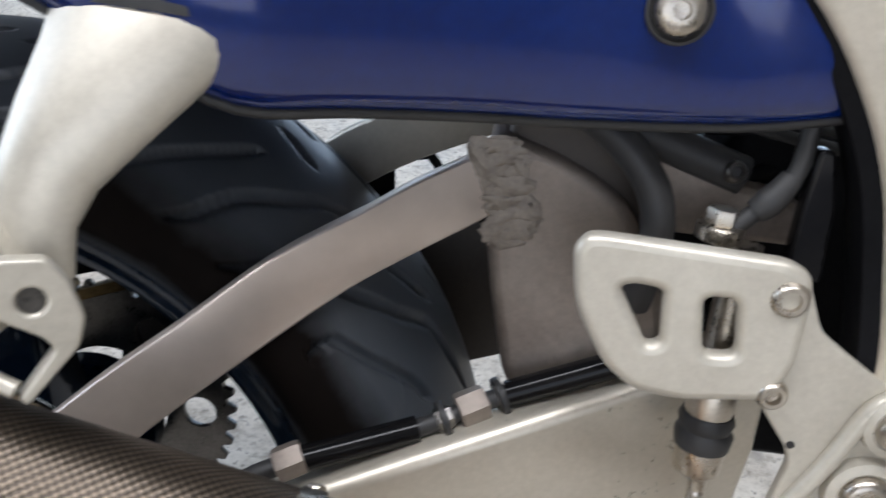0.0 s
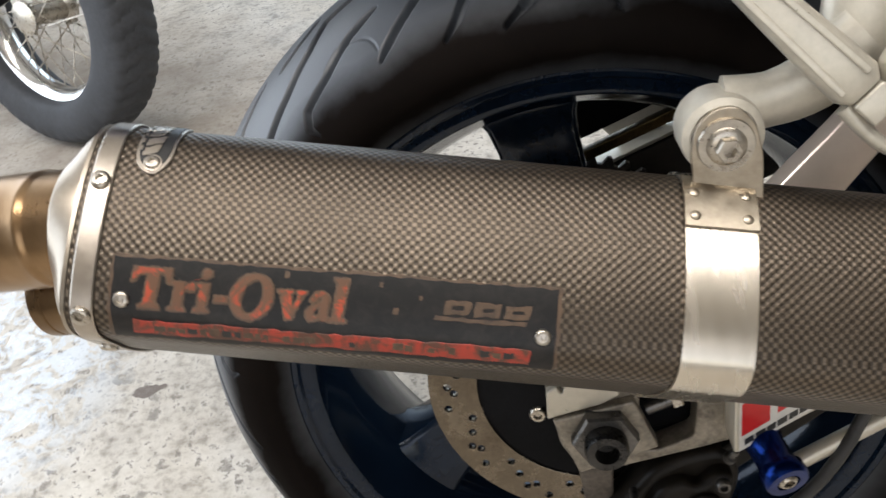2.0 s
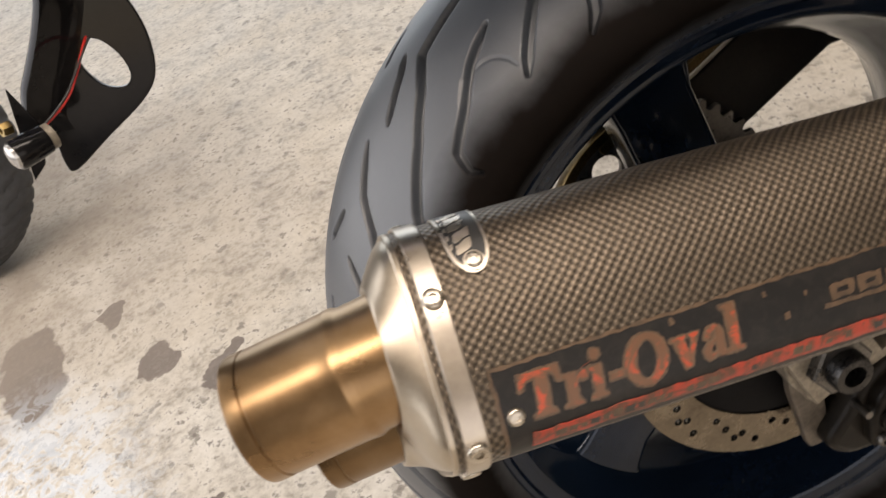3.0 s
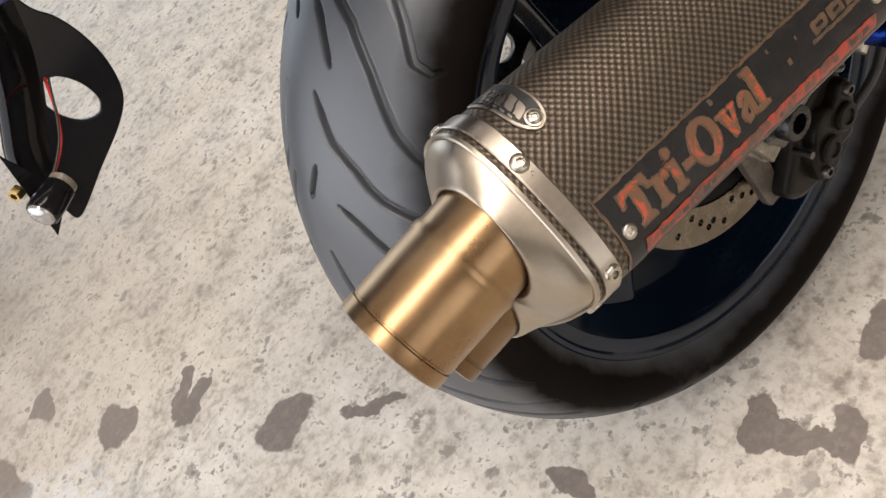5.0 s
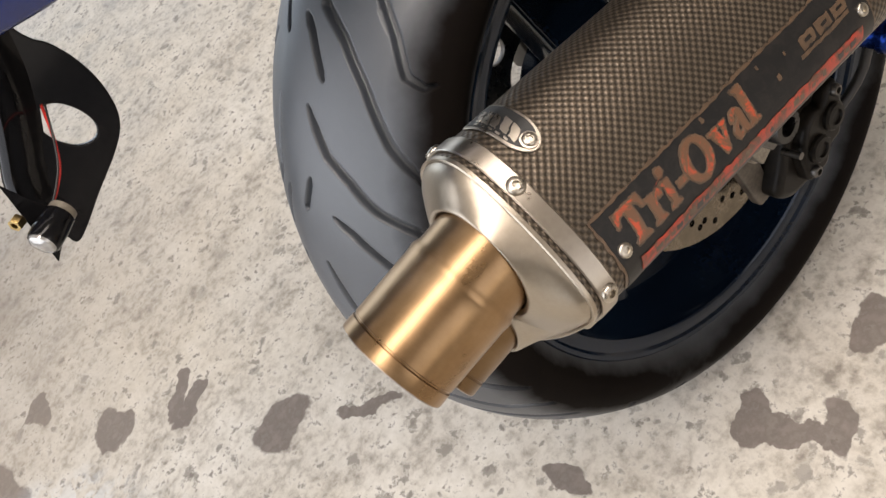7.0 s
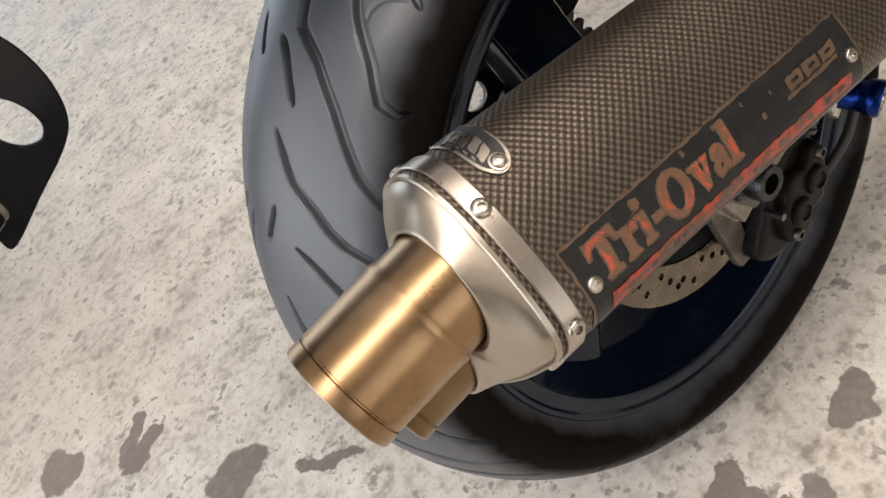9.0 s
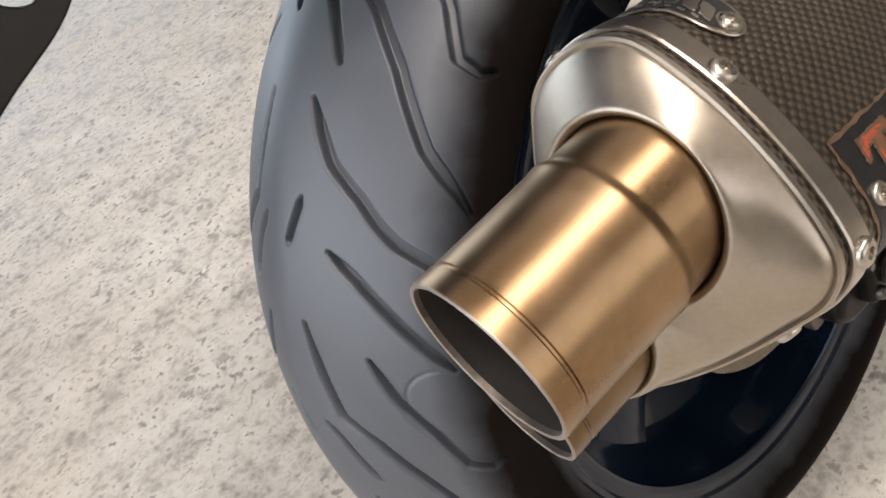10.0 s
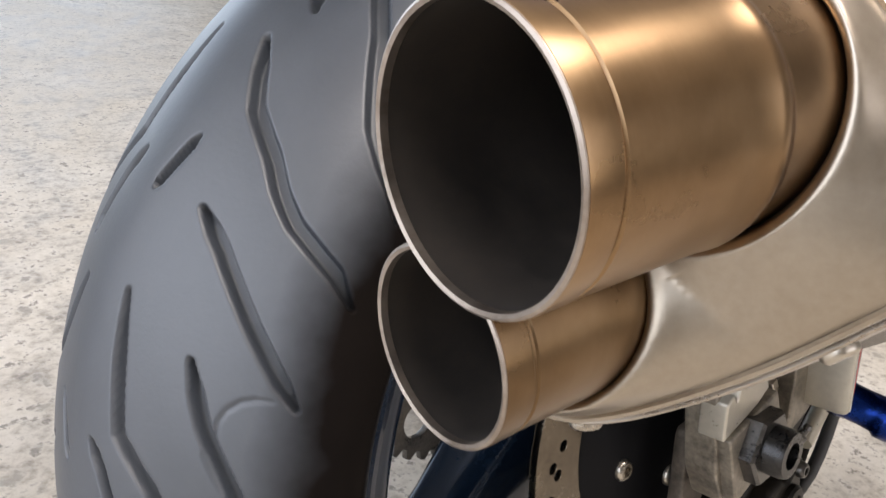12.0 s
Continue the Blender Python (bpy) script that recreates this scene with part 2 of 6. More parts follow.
def make_floor():
    """Bare concrete with remains of pale paint, dark scuffs and grey-brown oil stains."""
    m, n, l, b = mat("worn_painted_concrete")
    wash, cloud = noise_node(n, l, 2.2, 6, 0.6, distort=0.4), noise_node(n, l, 11, 7, 0.62)
    speck, fleck = noise_node(n, l, 60, 5, 0.62), noise_node(n, l, 190, 4, 0.7)
    mix = math_node(n, l, "ADD", math_node(n, l, "MULTIPLY", cloud, 0.5), math_node(n, l, "MULTIPLY", speck, 0.5))
    base = ramp(n, l, mix, [(0.35, (0.25, 0.225, 0.195)), (0.43, (0.43, 0.395, 0.345)), (0.50, (0.575, 0.54, 0.48)), (0.63, (0.70, 0.665, 0.605))])
    tint = n.new("ShaderNodeMix")
    tint.data_type, tint.blend_type = "RGBA", "MULTIPLY"
    tint.inputs[0].default_value = 1.0
    l.new(base, tint.inputs[6])
    l.new(ramp(n, l, wash, [(0.35, (0.94, 0.905, 0.855)), (0.6, (1, 1, 1))]), tint.inputs[7])
    # scuffs
    sc = n.new("ShaderNodeMix")
    sc.data_type, sc.blend_type = "RGBA", "MIX"
    scuff = math_node(n, l, "MULTIPLY", remap(n, l, speck, 0, 0.85, 0.58, 0.65), remap(n, l, cloud, 0.25, 1, 0.44, 0.58))
    l.new(scuff, sc.inputs[0])
    l.new(tint.outputs[2], sc.inputs[6])
    sc.inputs[7].default_value = (0.17, 0.15, 0.13, 1)
    dots = n.new("ShaderNodeMix")
    dots.data_type, dots.blend_type = "RGBA", "MIX"
    pit = noise_node(n, l, 30, 5, 0.62)
    l.new(math_node(n, l, "MULTIPLY", remap(n, l, pit, 0, 0.8, 0.585, 0.635), remap(n, l, wash, 0.45, 1, 0.35, 0.6)), dots.inputs[0])
    l.new(sc.outputs[2], dots.inputs[6])
    dots.inputs[7].default_value = (0.21, 0.19, 0.165, 1)
    # crisp small specks, thicker in some places
    grit, chips = noise_node(n, l, 75, 4, 0.6), noise_node(n, l, 24, 5, 0.62, distort=0.2)
    crisp = math_node(n, l, "MULTIPLY", remap(n, l, grit, 0, 0.8, 0.59, 0.65), remap(n, l, cloud, 0.15, 1, 0.42, 0.56))
    crisp = math_node(n, l, "MAXIMUM", crisp, math_node(n, l, "MULTIPLY", remap(n, l, chips, 0, 0.75, 0.63, 0.66), remap(n, l, fleck, 0.5, 1, 0.35, 0.5)))
    specks = n.new("ShaderNodeMix")
    specks.data_type, specks.blend_type = "RGBA", "MIX"
    l.new(crisp, specks.inputs[0])
    l.new(dots.outputs[2], specks.inputs[6])
    specks.inputs[7].default_value = (0.19, 0.168, 0.145, 1)
    dots = specks
    # stains with ragged edges, each round its own spot
    geo, warp = n.new("ShaderNodeNewGeometry"), n.new("ShaderNodeTexNoise")
    warp.inputs["Scale"].default_value, warp.inputs["Detail"].default_value = 17, 6
    vm = n.new("ShaderNodeVectorMath")
    vm.operation = "MULTIPLY_ADD"
    l.new(geo.outputs["Position"], warp.inputs["Vector"])
    l.new(warp.outputs["Color"], vm.inputs[0])
    vm.inputs[1].default_value = (0.075, 0.075, 0)
    flatten = n.new("ShaderNodeVectorMath")
    flatten.operation = "MULTIPLY"
    flatten.inputs[1].default_value = (1, 1, 0)
    l.new(geo.outputs["Position"], flatten.inputs[0])
    l.new(flatten.outputs[0], vm.inputs[2])
    total = None
    for x, y, rx, ry, turn in STAINS:
        mp, ln = n.new("ShaderNodeMapping"), n.new("ShaderNodeVectorMath")
        mp.vector_type = "TEXTURE"
        mp.inputs["Location"].default_value = (x + 0.0375, y + 0.0375, 0)
        mp.inputs["Rotation"].default_value = (0, 0, radians(turn))
        mp.inputs["Scale"].default_value = (rx, ry, 1)
        ln.operation = "LENGTH"
        l.new(vm.outputs[0], mp.inputs[0])
        l.new(mp.outputs[0], ln.inputs[0])
        near = remap(n, l, ln.outputs["Value"], 1.0, 0.0, 0.90, 1.0)
        total = near if total is None else math_node(n, l, "MAXIMUM", total, near)
    st = n.new("ShaderNodeMix")
    st.data_type, st.blend_type = "RGBA", "MIX"
    l.new(math_node(n, l, "MULTIPLY", total, remap(n, l, speck, 0.72, 0.97, 0.36, 0.48)), st.inputs[0])
    l.new(dots.outputs[2], st.inputs[6])
    l.new(ramp(n, l, speck, [(0.35, (0.115, 0.094, 0.082)), (0.65, (0.215, 0.182, 0.160))]), st.inputs[7])
    # brown patch toward the parked machines: smears, and the machines' shade painted in
    shade_map, sl = n.new("ShaderNodeMapping"), n.new("ShaderNodeVectorMath")
    shade_map.vector_type, sl.operation = "TEXTURE", "LENGTH"
    shade_map.inputs["Location"].default_value, shade_map.inputs["Rotation"].default_value, shade_map.inputs["Scale"].default_value = (-1.28, 1.38, 0), (0, 0, radians(-30)), (1.2, 0.62, 1)
    l.new(vm.outputs[0], shade_map.inputs[0])
    l.new(shade_map.outputs[0], sl.inputs[0])
    smear_shade = math_node(n, l, "MULTIPLY", remap(n, l, sl.outputs["Value"], 1.0, 0.0, 0.45, 1.1), remap(n, l, noise_node(n, l, 4.5, 5, 0.6), 0.35, 0.9, 0.35, 0.62))
    shade_mix = n.new("ShaderNodeMix")
    shade_mix.data_type, shade_mix.blend_type = "RGBA", "MIX"
    l.new(smear_shade, shade_mix.inputs[0])
    l.new(st.outputs[2], shade_mix.inputs[6])
    shade_mix.inputs[7].default_value = (0.27, 0.225, 0.18, 1)
    st = shade_mix
    # a patch of glossy flaking paint beside the wheel
    patch, pl = n.new("ShaderNodeMapping"), n.new("ShaderNodeVectorMath")
    patch.vector_type, pl.operation = "TEXTURE", "LENGTH"
    patch.inputs["Location"].default_value, patch.inputs["Scale"].default_value = (-0.87, 0.37, 0), (0.27, 0.36, 1)
    l.new(vm.outputs[0], patch.inputs[0])
    l.new(patch.outputs[0], pl.inputs[0])
    flake = math_node(n, l, "MULTIPLY", remap(n, l, pl.outputs["Value"], 1.0, 0.0, 0.6, 1.05), remap(n, l, noise_node(n, l, 26, 6, 0.66, distort=1.5), 0, 1, 0.44, 0.52))
    # bluish colour mix stands in for the sky's glare on the paint
    paint = n.new("ShaderNodeMix")
    paint.data_type, paint.blend_type = "RGBA", "MIX"
    l.new(math_node(n, l, "MULTIPLY", flake, 0.62), paint.inputs[0])
    l.new(st.outputs[2], paint.inputs[6])
    paint.inputs[7].default_value = (0.60, 0.68, 0.77, 1)
    l.new(paint.outputs[2], b.inputs["Base Color"])
    rough = remap(n, l, cloud, 0.44, 0.66, 0.36, 0.60)
    l.new(math_node(n, l, "SUBTRACT", rough, math_node(n, l, "MULTIPLY", flake, 0.33)), b.inputs["Roughness"])
    l.new(remap(n, l, flake, 0.36, 1.0, 0.0, 1.0), b.inputs["Specular IOR Level"])
    bump(n, l, math_node(n, l, "ADD", math_node(n, l, "MULTIPLY", speck, 0.7), math_node(n, l, "MULTIPLY", fleck, 0.3)), b, 0.22, 0.0008)
    return m


# centre, half-lengths and turn in degrees of each stain
STAINS = [(-0.470, 0.350, 0.050, 0.036, -25), (-0.131, -0.158, 0.026, 0.016, 20), (-0.122, -0.196, 0.040, 0.013, -72), (-0.095, -0.222, 0.034, 0.019, 28), (-0.550, 0.545, 0.050, 0.017, 45), (-0.545, 0.512, 0.045, 0.015, 15), (-0.655, 0.615, 0.034, 0.040, 0), (-0.735, 0.775, 0.02, 0.032, -20),
          (-0.378, 0.252, 0.050, 0.010, -36), (0.012, -0.198, 0.03, 0.024, 0), (-0.880, 0.720, 0.06, 0.13, 10), (-0.300, -0.030, 0.018, 0.030, 20), (0.03, -0.05, 0.04, 0.02, 30), (-0.60, 0.30, 0.03, 0.012, 10)]
FLOOR = make_floor()
WALLM = worn("garage_wall_paint", (0.36, 0.345, 0.32), (0.46, 0.44, 0.41), 0.85, 0, 1.5, 60, 0.6)
CEILM = worn("garage_ceiling_board", (0.64, 0.605, 0.555), (0.74, 0.705, 0.65), 0.9, 0, 1.5, 60, 0.6)

# ------------------------------------------------------------------ mesh tools


def mesh_from(name, verts, faces, smooth=40):
    me = bpy.data.meshes.new(name)
    me.from_pydata([tuple(v) for v in verts], [], faces)
    me.update()
    finish(me, smooth)
    return me


def finish(me, smooth=40):
    if smooth:
        me.polygons.foreach_set("use_smooth", [True] * len(me.polygons))
        me.set_sharp_from_angle(angle=radians(smooth))


def from_bm(name, bm, smooth=40):
    bmesh.ops.recalc_face_normals(bm, faces=bm.faces)
    me = bpy.data.meshes.new(name)
    bm.to_mesh(me)
    bm.free()
    finish(me, smooth)
    return me


def part(name, me, material, parent, label=""):
    """One mesh object under a thing or a part; the mesh is in the thing's own frame."""
    me.materials.clear()
    me.materials.append(material)
    ob = new(name, me)
    ob.parent = parent
    if label:
        ob["label"] = label
    return ob


def frame_to(origin, z, x=(1, 0, 0)):
    """A pose at origin with the given z axis, its x axis near the given one."""
    z = Vector(z).normalized()
    x = Vector(x)
    x = (x - z * x.dot(z)).normalized()
    y = z.cross(x)
    m = Matrix((x, y, z)).transposed().to_4x4()
    m.translation = origin
    return m


def lathe(name, profile, m=None, steps=48, smooth=40, closed=False, caps=True):
    """Rings of (radius, height) turned about the z axis, then put at m."""
    verts, faces = [], []
    for r, h in profile:
        for k in range(steps):
            a = 2 * math.pi * k / steps
            verts.append((r * math.cos(a), r * math.sin(a), h))
    n = len(profile)
    for i in range(n if closed else n - 1):
        j = (i + 1) % n
        for k in range(steps):
            q = (k + 1) % steps
            faces.append((i * steps + k, i * steps + q, j * steps + q, j * steps + k))
    if caps and not closed:
        faces.append(tuple(range(steps))[::-1])
        faces.append(tuple(range((n - 1) * steps, n * steps)))
    bm = bmesh.new()
    vs = [bm.verts.new(v) for v in verts]
    for f in faces:
        bm.faces.new([vs[i] for i in f])
    bmesh.ops.remove_doubles(bm, verts=bm.verts, dist=1e-6)
    if m is not None:
        bmesh.ops.transform(bm, matrix=m, verts=bm.verts)
    return from_bm(name, bm, smooth)


def sweep(name, points, radius, sides=14, smooth=60, flat=None, refine=4):
    """A round (or flattened) bar along a smooth line through the points; radius may be a list, one each."""
    pts = [Vector(p) for p in points]
    rad = radius if isinstance(radius, (list, tuple)) else [radius] * len(pts)
    line, rr = [], []
    for i in range(len(pts) - 1):
        p0, p1, p2, p3 = pts[max(i - 1, 0)], pts[i], pts[i + 1], pts[min(i + 2, len(pts) - 1)]
        for s in range(refine):
            u = s / refine
            line.append(0.5 * ((2 * p1) + (p2 - p0) * u + (2 * p0 - 5 * p1 + 4 * p2 - p3) * u * u + (3 * p1 - p0 - 3 * p2 + p3) * u ** 3))
            rr.append(rad[i] + (rad[i + 1] - rad[i]) * u)
    line.append(pts[-1])
    rr.append(rad[-1])
    verts, faces, side = [], [], Vector((0, 1, 0.05))
    for i, p in enumerate(line):
        d = (line[min(i + 1, len(line) - 1)] - line[max(i - 1, 0)]).normalized()
        x = (side - d * side.dot(d)).normalized()
        y = d.cross(x)
        side = x
        fx, fy = flat or (1, 1)
        for k in range(sides):
            a = 2 * math.pi * k / sides
            verts.append(p + x * (rr[i] * fx * math.cos(a)) + y * (rr[i] * fy * math.sin(a)))
    for i in range(len(line) - 1):
        for k in range(sides):
            q = (k + 1) % sides
            faces.append((i * sides + k, i * sides + q, (i + 1) * sides + q, (i + 1) * sides + k))
    faces += [tuple(range(sides))[::-1], tuple(range((len(line) - 1) * sides, len(line) * sides))]
    return mesh_from(name, verts, faces, smooth)


def spline2(pts, refine=5, closed=True):
    out, n = [], len(pts)
    for i in range(n if closed else n - 1):
        p0, p1, p2, p3 = (Vector(pts[(i + k) % n]) if closed else Vector(pts[min(max(i + k, 0), n - 1)]) for k in (-1, 0, 1, 2))
        for s in range(refine):
            u = s / refine
            out.append(0.5 * ((2 * p1) + (p2 - p0) * u + (2 * p0 - 5 * p1 + 4 * p2 - p3) * u * u + (3 * p1 - p0 - 3 * p2 + p3) * u ** 3))
    if not closed:
        out.append(Vector(pts[-1]))
    return out


def plate(name, loops, thick, edge, m, smooth=35, res=3):
    """A flat plate from closed 2D loops (the first is the outline, the rest are holes), with rounded edges."""
    cu = bpy.data.curves.new(name, "CURVE")
    cu.dimensions, cu.fill_mode = "2D", "BOTH"
    cu.extrude, cu.bevel_depth, cu.bevel_resolution, cu.offset = max(thick / 2 - edge, 0), edge, res, -edge
    for loop in loops:
        sp = cu.splines.new("POLY")
        sp.points.add(len(loop) - 1)
        for p, v in zip(sp.points, loop):
            p.co = (v[0], v[1], 0, 1)
        sp.use_cyclic_u = True
    tmp = bpy.data.objects.new(name, cu)
    me = bpy.data.meshes.new_from_object(tmp)
    bpy.data.objects.remove(tmp)
    bpy.data.curves.remove(cu)
    me.transform(m)
    finish(me, smooth)
    return me


def round_loop(pts, radius, steps=4):
    """A polygon with its corners rounded."""
    out, n = [], len(pts)
    for i in range(n):
        p, a, b = Vector(pts[i]), Vector(pts[i - 1]), Vector(pts[(i + 1) % n])
        r = min(radius, (a - p).length * 0.45, (b - p).length * 0.45)
        s, e = p + (a - p).normalized() * r, p + (b - p).normalized() * r
        for k in range(steps + 1):
            u = k / steps
            out.append(s * (1 - u) ** 2 + p * 2 * u * (1 - u) + e * u * u)
    return out


def circle_loop(x, y, r, n=24):
    return [Vector((x + r * math.cos(2 * math.pi * k / n), y + r * math.sin(2 * math.pi * k / n))) for k in range(n)]


def beam(name, stations, smooth=30, bevel=0.0):
    """A solid skinned over cross-sections: each station is a list of corner points in order."""
    n = len(stations[0])
    verts = [Vector(v) for st in stations for v in st]
    faces = [(i * n + k, i * n + (k + 1) % n, (i + 1) * n + (k + 1) % n, (i + 1) * n + k) for i in range(len(stations) - 1) for k in range(n)]
    faces += [tuple(range(n))[::-1], tuple(range((len(stations) - 1) * n, len(stations) * n))]
    bm = bmesh.new()
    vs = [bm.verts.new(v) for v in verts]
    for f in faces:
        bm.faces.new([vs[i] for i in f])
    bmesh.ops.recalc_face_normals(bm, faces=bm.faces)
    if bevel:
        long_edges = [e for e in bm.edges if len(e.link_faces) == 2 and e.calc_face_angle(0) > 0.4]
        bmesh.ops.bevel(bm, geom=long_edges, offset=bevel, segments=3, profile=0.5, affect="EDGES")
    return from_bm(name, bm, smooth)


def screw(name, place, axis, radius, height, material, parent, label="", socket=0.5):
    """A button-head screw with a recessed hex socket."""
    r, h, s = radius, height, radius * socket
    prof = [(r, -h * 0.6), (r, h * 0.35), (r * 0.93, h * 0.7), (r * 0.75, h), (s * 1.05, h), (s * 0.95, h * 0.25), (0.0002, h * 0.2)]
    return part(name, lathe(name, prof, frame_to(place, axis), 18), material, parent, label)


def hexnut(name, place, axis, across, height, material, parent, bore=0.45, label=""):
    r = across / math.sqrt(3)
    bm = bmesh.new()
    rings = []
    for f, h in ((0.94, 0), (1.0, 0.1 * height), (1.0, 0.85 * height), (0.93, height)):
        rings.append([bm.verts.new((r * f * math.cos(math.pi * k / 3), r * f * math.sin(math.pi * k / 3), h)) for k in range(6)])
    for a, b in zip(rings, rings[1:]):
        for k in range(6):
            bm.faces.new((a[k], a[(k + 1) % 6], b[(k + 1) % 6], b[k]))
    bm.faces.new(rings[0][::-1])
    if bore:
        c = [bm.verts.new((across * bore * math.cos(math.pi * k / 3), across * bore * math.sin(math.pi * k / 3), height)) for k in range(6)]
        d = [bm.verts.new((v.co.x * 0.95, v.co.y * 0.95, height * 0.2)) for v in c]
        for k in range(6):
            q = (k + 1) % 6
            bm.faces.new((rings[-1][k], rings[-1][q], c[q], c[k]))
            bm.faces.new((c[k], c[q], d[q], d[k]))
        bm.faces.new(d)
    else:
        bm.faces.new(rings[-1])
    bmesh.ops.transform(bm, matrix=frame_to(place, axis), verts=bm.verts)
    return part(name, from_bm(name, bm, 25), material, parent, label)


# ------------------------------------------------------------------ the garage
def slab(name, x0, x1, y0, y1, z0, z1, material, label, category):
    bm = bmesh.new()
    bmesh.ops.create_cube(bm, size=1)
    bmesh.ops.transform(bm, matrix=Matrix.Translation(((x0 + x1) / 2, (y0 + y1) / 2, (z0 + z1) / 2)) @ Matrix.Diagonal((x1 - x0, y1 - y0, z1 - z0, 1)), verts=bm.verts)
    me = from_bm(name, bm, 30)
    me.materials.append(material)
    return tagged(new(name, me), label, category, kind="structure")


def walls_with_door(name, along, at, lo, hi, d0, d1, dh, top, thick, material):
    """A wall along x or y with a door opening from d0 to d1, dh high: two piers and a lintel in one mesh."""
    bm = bmesh.new()
    for a, b, z0, z1 in ((lo, d0, 0, top), (d1, hi, 0, top), (d0, d1, dh, top)):
        g = bmesh.ops.create_cube(bm, size=1)["verts"]
        c, s = ((a + b) / 2, at, (z0 + z1) / 2), (b - a, thick, z1 - z0)
        if along == "y":
            c, s = (at, (a + b) / 2, (z0 + z1) / 2), (thick, b - a, z1 - z0)
        bmesh.ops.transform(bm, matrix=Matrix.Translation(c) @ Matrix.Diagonal((*s, 1)), verts=g)
    me = from_bm(name, bm, 30)
    me.materials.append(material)
    return tagged(new(name, me), "painted garage wall with a wide open doorway", "wall", kind="structure")


def ground_sheet():
    bm = bmesh.new()
    bmesh.ops.create_grid(bm, x_segments=4, y_segments=4, size=30)
    me = from_bm("floor", bm, 0)
    me.materials.append(FLOOR)
    return tagged(new("floor", me), "worn pale concrete garage floor with grey oil stains", "floor", kind="structure")


ground_sheet()
walls_with_door("wall_west", "y", -2.95, -3.75, 5.15, -1.1, 2.6, 2.55, 2.8, 0.2, WALLM)
walls_with_door("wall_south", "x", -3.65, -2.85, 5.05, -1.4, 1.8, 2.55, 2.8, 0.2, WALLM)
slab("wall_east", 5.05, 5.25, -3.75, 5.15, 0, 2.8, WALLM, "plain painted garage wall", "wall")
walls_with_door("wall_north", "x", 5.05, -2.85, 5.05, -1.9, 2.3, 2.55, 2.8, 0.2, WALLM)
def ceiling():
    """Board ceiling with one long roof light in it: four slabs round the opening, in one mesh."""
    bm = bmesh.new()
    for x0, x1, y0, y1 in ((-3.05, 5.25, -0.45, 5.15), (-3.05, 5.25, -3.75, -1.15), (-3.05, -1.65, -1.15, -0.45), (1.65, 5.25, -1.15, -0.45)):
        g = bmesh.ops.create_cube(bm, size=1)["verts"]
        bmesh.ops.transform(bm, matrix=Matrix.Translation(((x0 + x1) / 2, (y0 + y1) / 2, 2.875)) @ Matrix.Diagonal((x1 - x0, y1 - y0, 0.15, 1)), verts=g)
    me = from_bm("ceiling", bm, 30)
    me.materials.append(CEILM)
    tagged(new("ceiling", me), "plain board garage ceiling with a long roof light", "ceiling", kind="structure")


ceiling()

# ------------------------------------------------------------------ the motorcycle, in its own frame: wheel centre at the origin, x ahead, y to its left
BIKE = tagged(new("motorcycle"), "blue sports motorcycle leaning on its side stand, tail and rear wheel", "motorcycle")
BIKE.matrix_world = pose(0, 0, 0.315, -9.2, 0, 0)
AXLE = frame_to((0, 0, 0), (0, 1, 0))


def lathe_y(name, prof, steps=96, smooth=40, closed=False):
    """Rings of (radius, y) about the wheel's axle."""
    return lathe(name, prof, AXLE, steps, smooth, closed)


# ---- tyre: tread grooves as (degrees round from the rear, millimetres across)
GROOVES = [
    ([(46.4, -9), (43, -19), (40.6, -26), (37.6, -43), (35.3, -52), (33.5, -61), (31.1, -79), (29, -86)], 2.9),
    ([(32.1, -25.5), (29.8, -40), (27, -52.5), (23.7, -66), (20, -80)], 2.7),
    ([(24.3, -3.5), (19.2, -9), (13.9, -15), (10.6, -34), (5.5, -52), (-2, -70), (-6, -84), (-8, -88)], 2.9),
    ([(21.2, -42), (16.7, -52), (12.1, -66), (7.4, -75), (6.4, -84), (7, -88)], 2.6),
    ([(37, -7.5), (32.4, 3.5)], 1.9),
    ([(12.4, 1), (10.5, -7), (5, -21.5)], 2.3),
    ([(20.1, -73.2), (19.9, -67.8), (19.4, -63.2), (18.5, -59.2), (17.5, -57.2), (16.4, -56.9), (14.6, -53.9), (13.3, -58.1), (12.1, -61.8)], 0.7),
]


def tyre_profile():
    pts = [(-0.0735, 0.2265), (-0.079, 0.2325), (-0.0855, 0.239), (-0.091, 0.247), (-0.0918, 0.258), (-0.087, 0.270), (-0.079, 0.2795), (-0.06, 0.2940), (-0.04, 0.3052), (-0.02, 0.3128), (0, 0.3175), (0.015, 0.3190)]
    left = [(0.03, 0.3178), (0.05, 0.3130), (0.07, 0.305), (0.09, 0.291), (0.103, 0.274), (0.1075, 0.26), (0.107, 0.247), (0.101, 0.239), (0.094, 0.2325), (0.0885, 0.2265)]
    line = np.array([tuple(p) for p in spline2(pts + left, 40, closed=False)])
    arc = np.r_[0, np.cumsum(np.linalg.norm(np.diff(line, axis=0), axis=1))]
    edge = arc[14 * 40]
    want = np.r_[np.arange(0, edge, 0.00095), np.arange(edge, arc[-1], 0.0045), arc[-1]]
    return np.stack([np.interp(want, arc, line[:, 0]), np.interp(want, arc, line[:, 1])], 1)


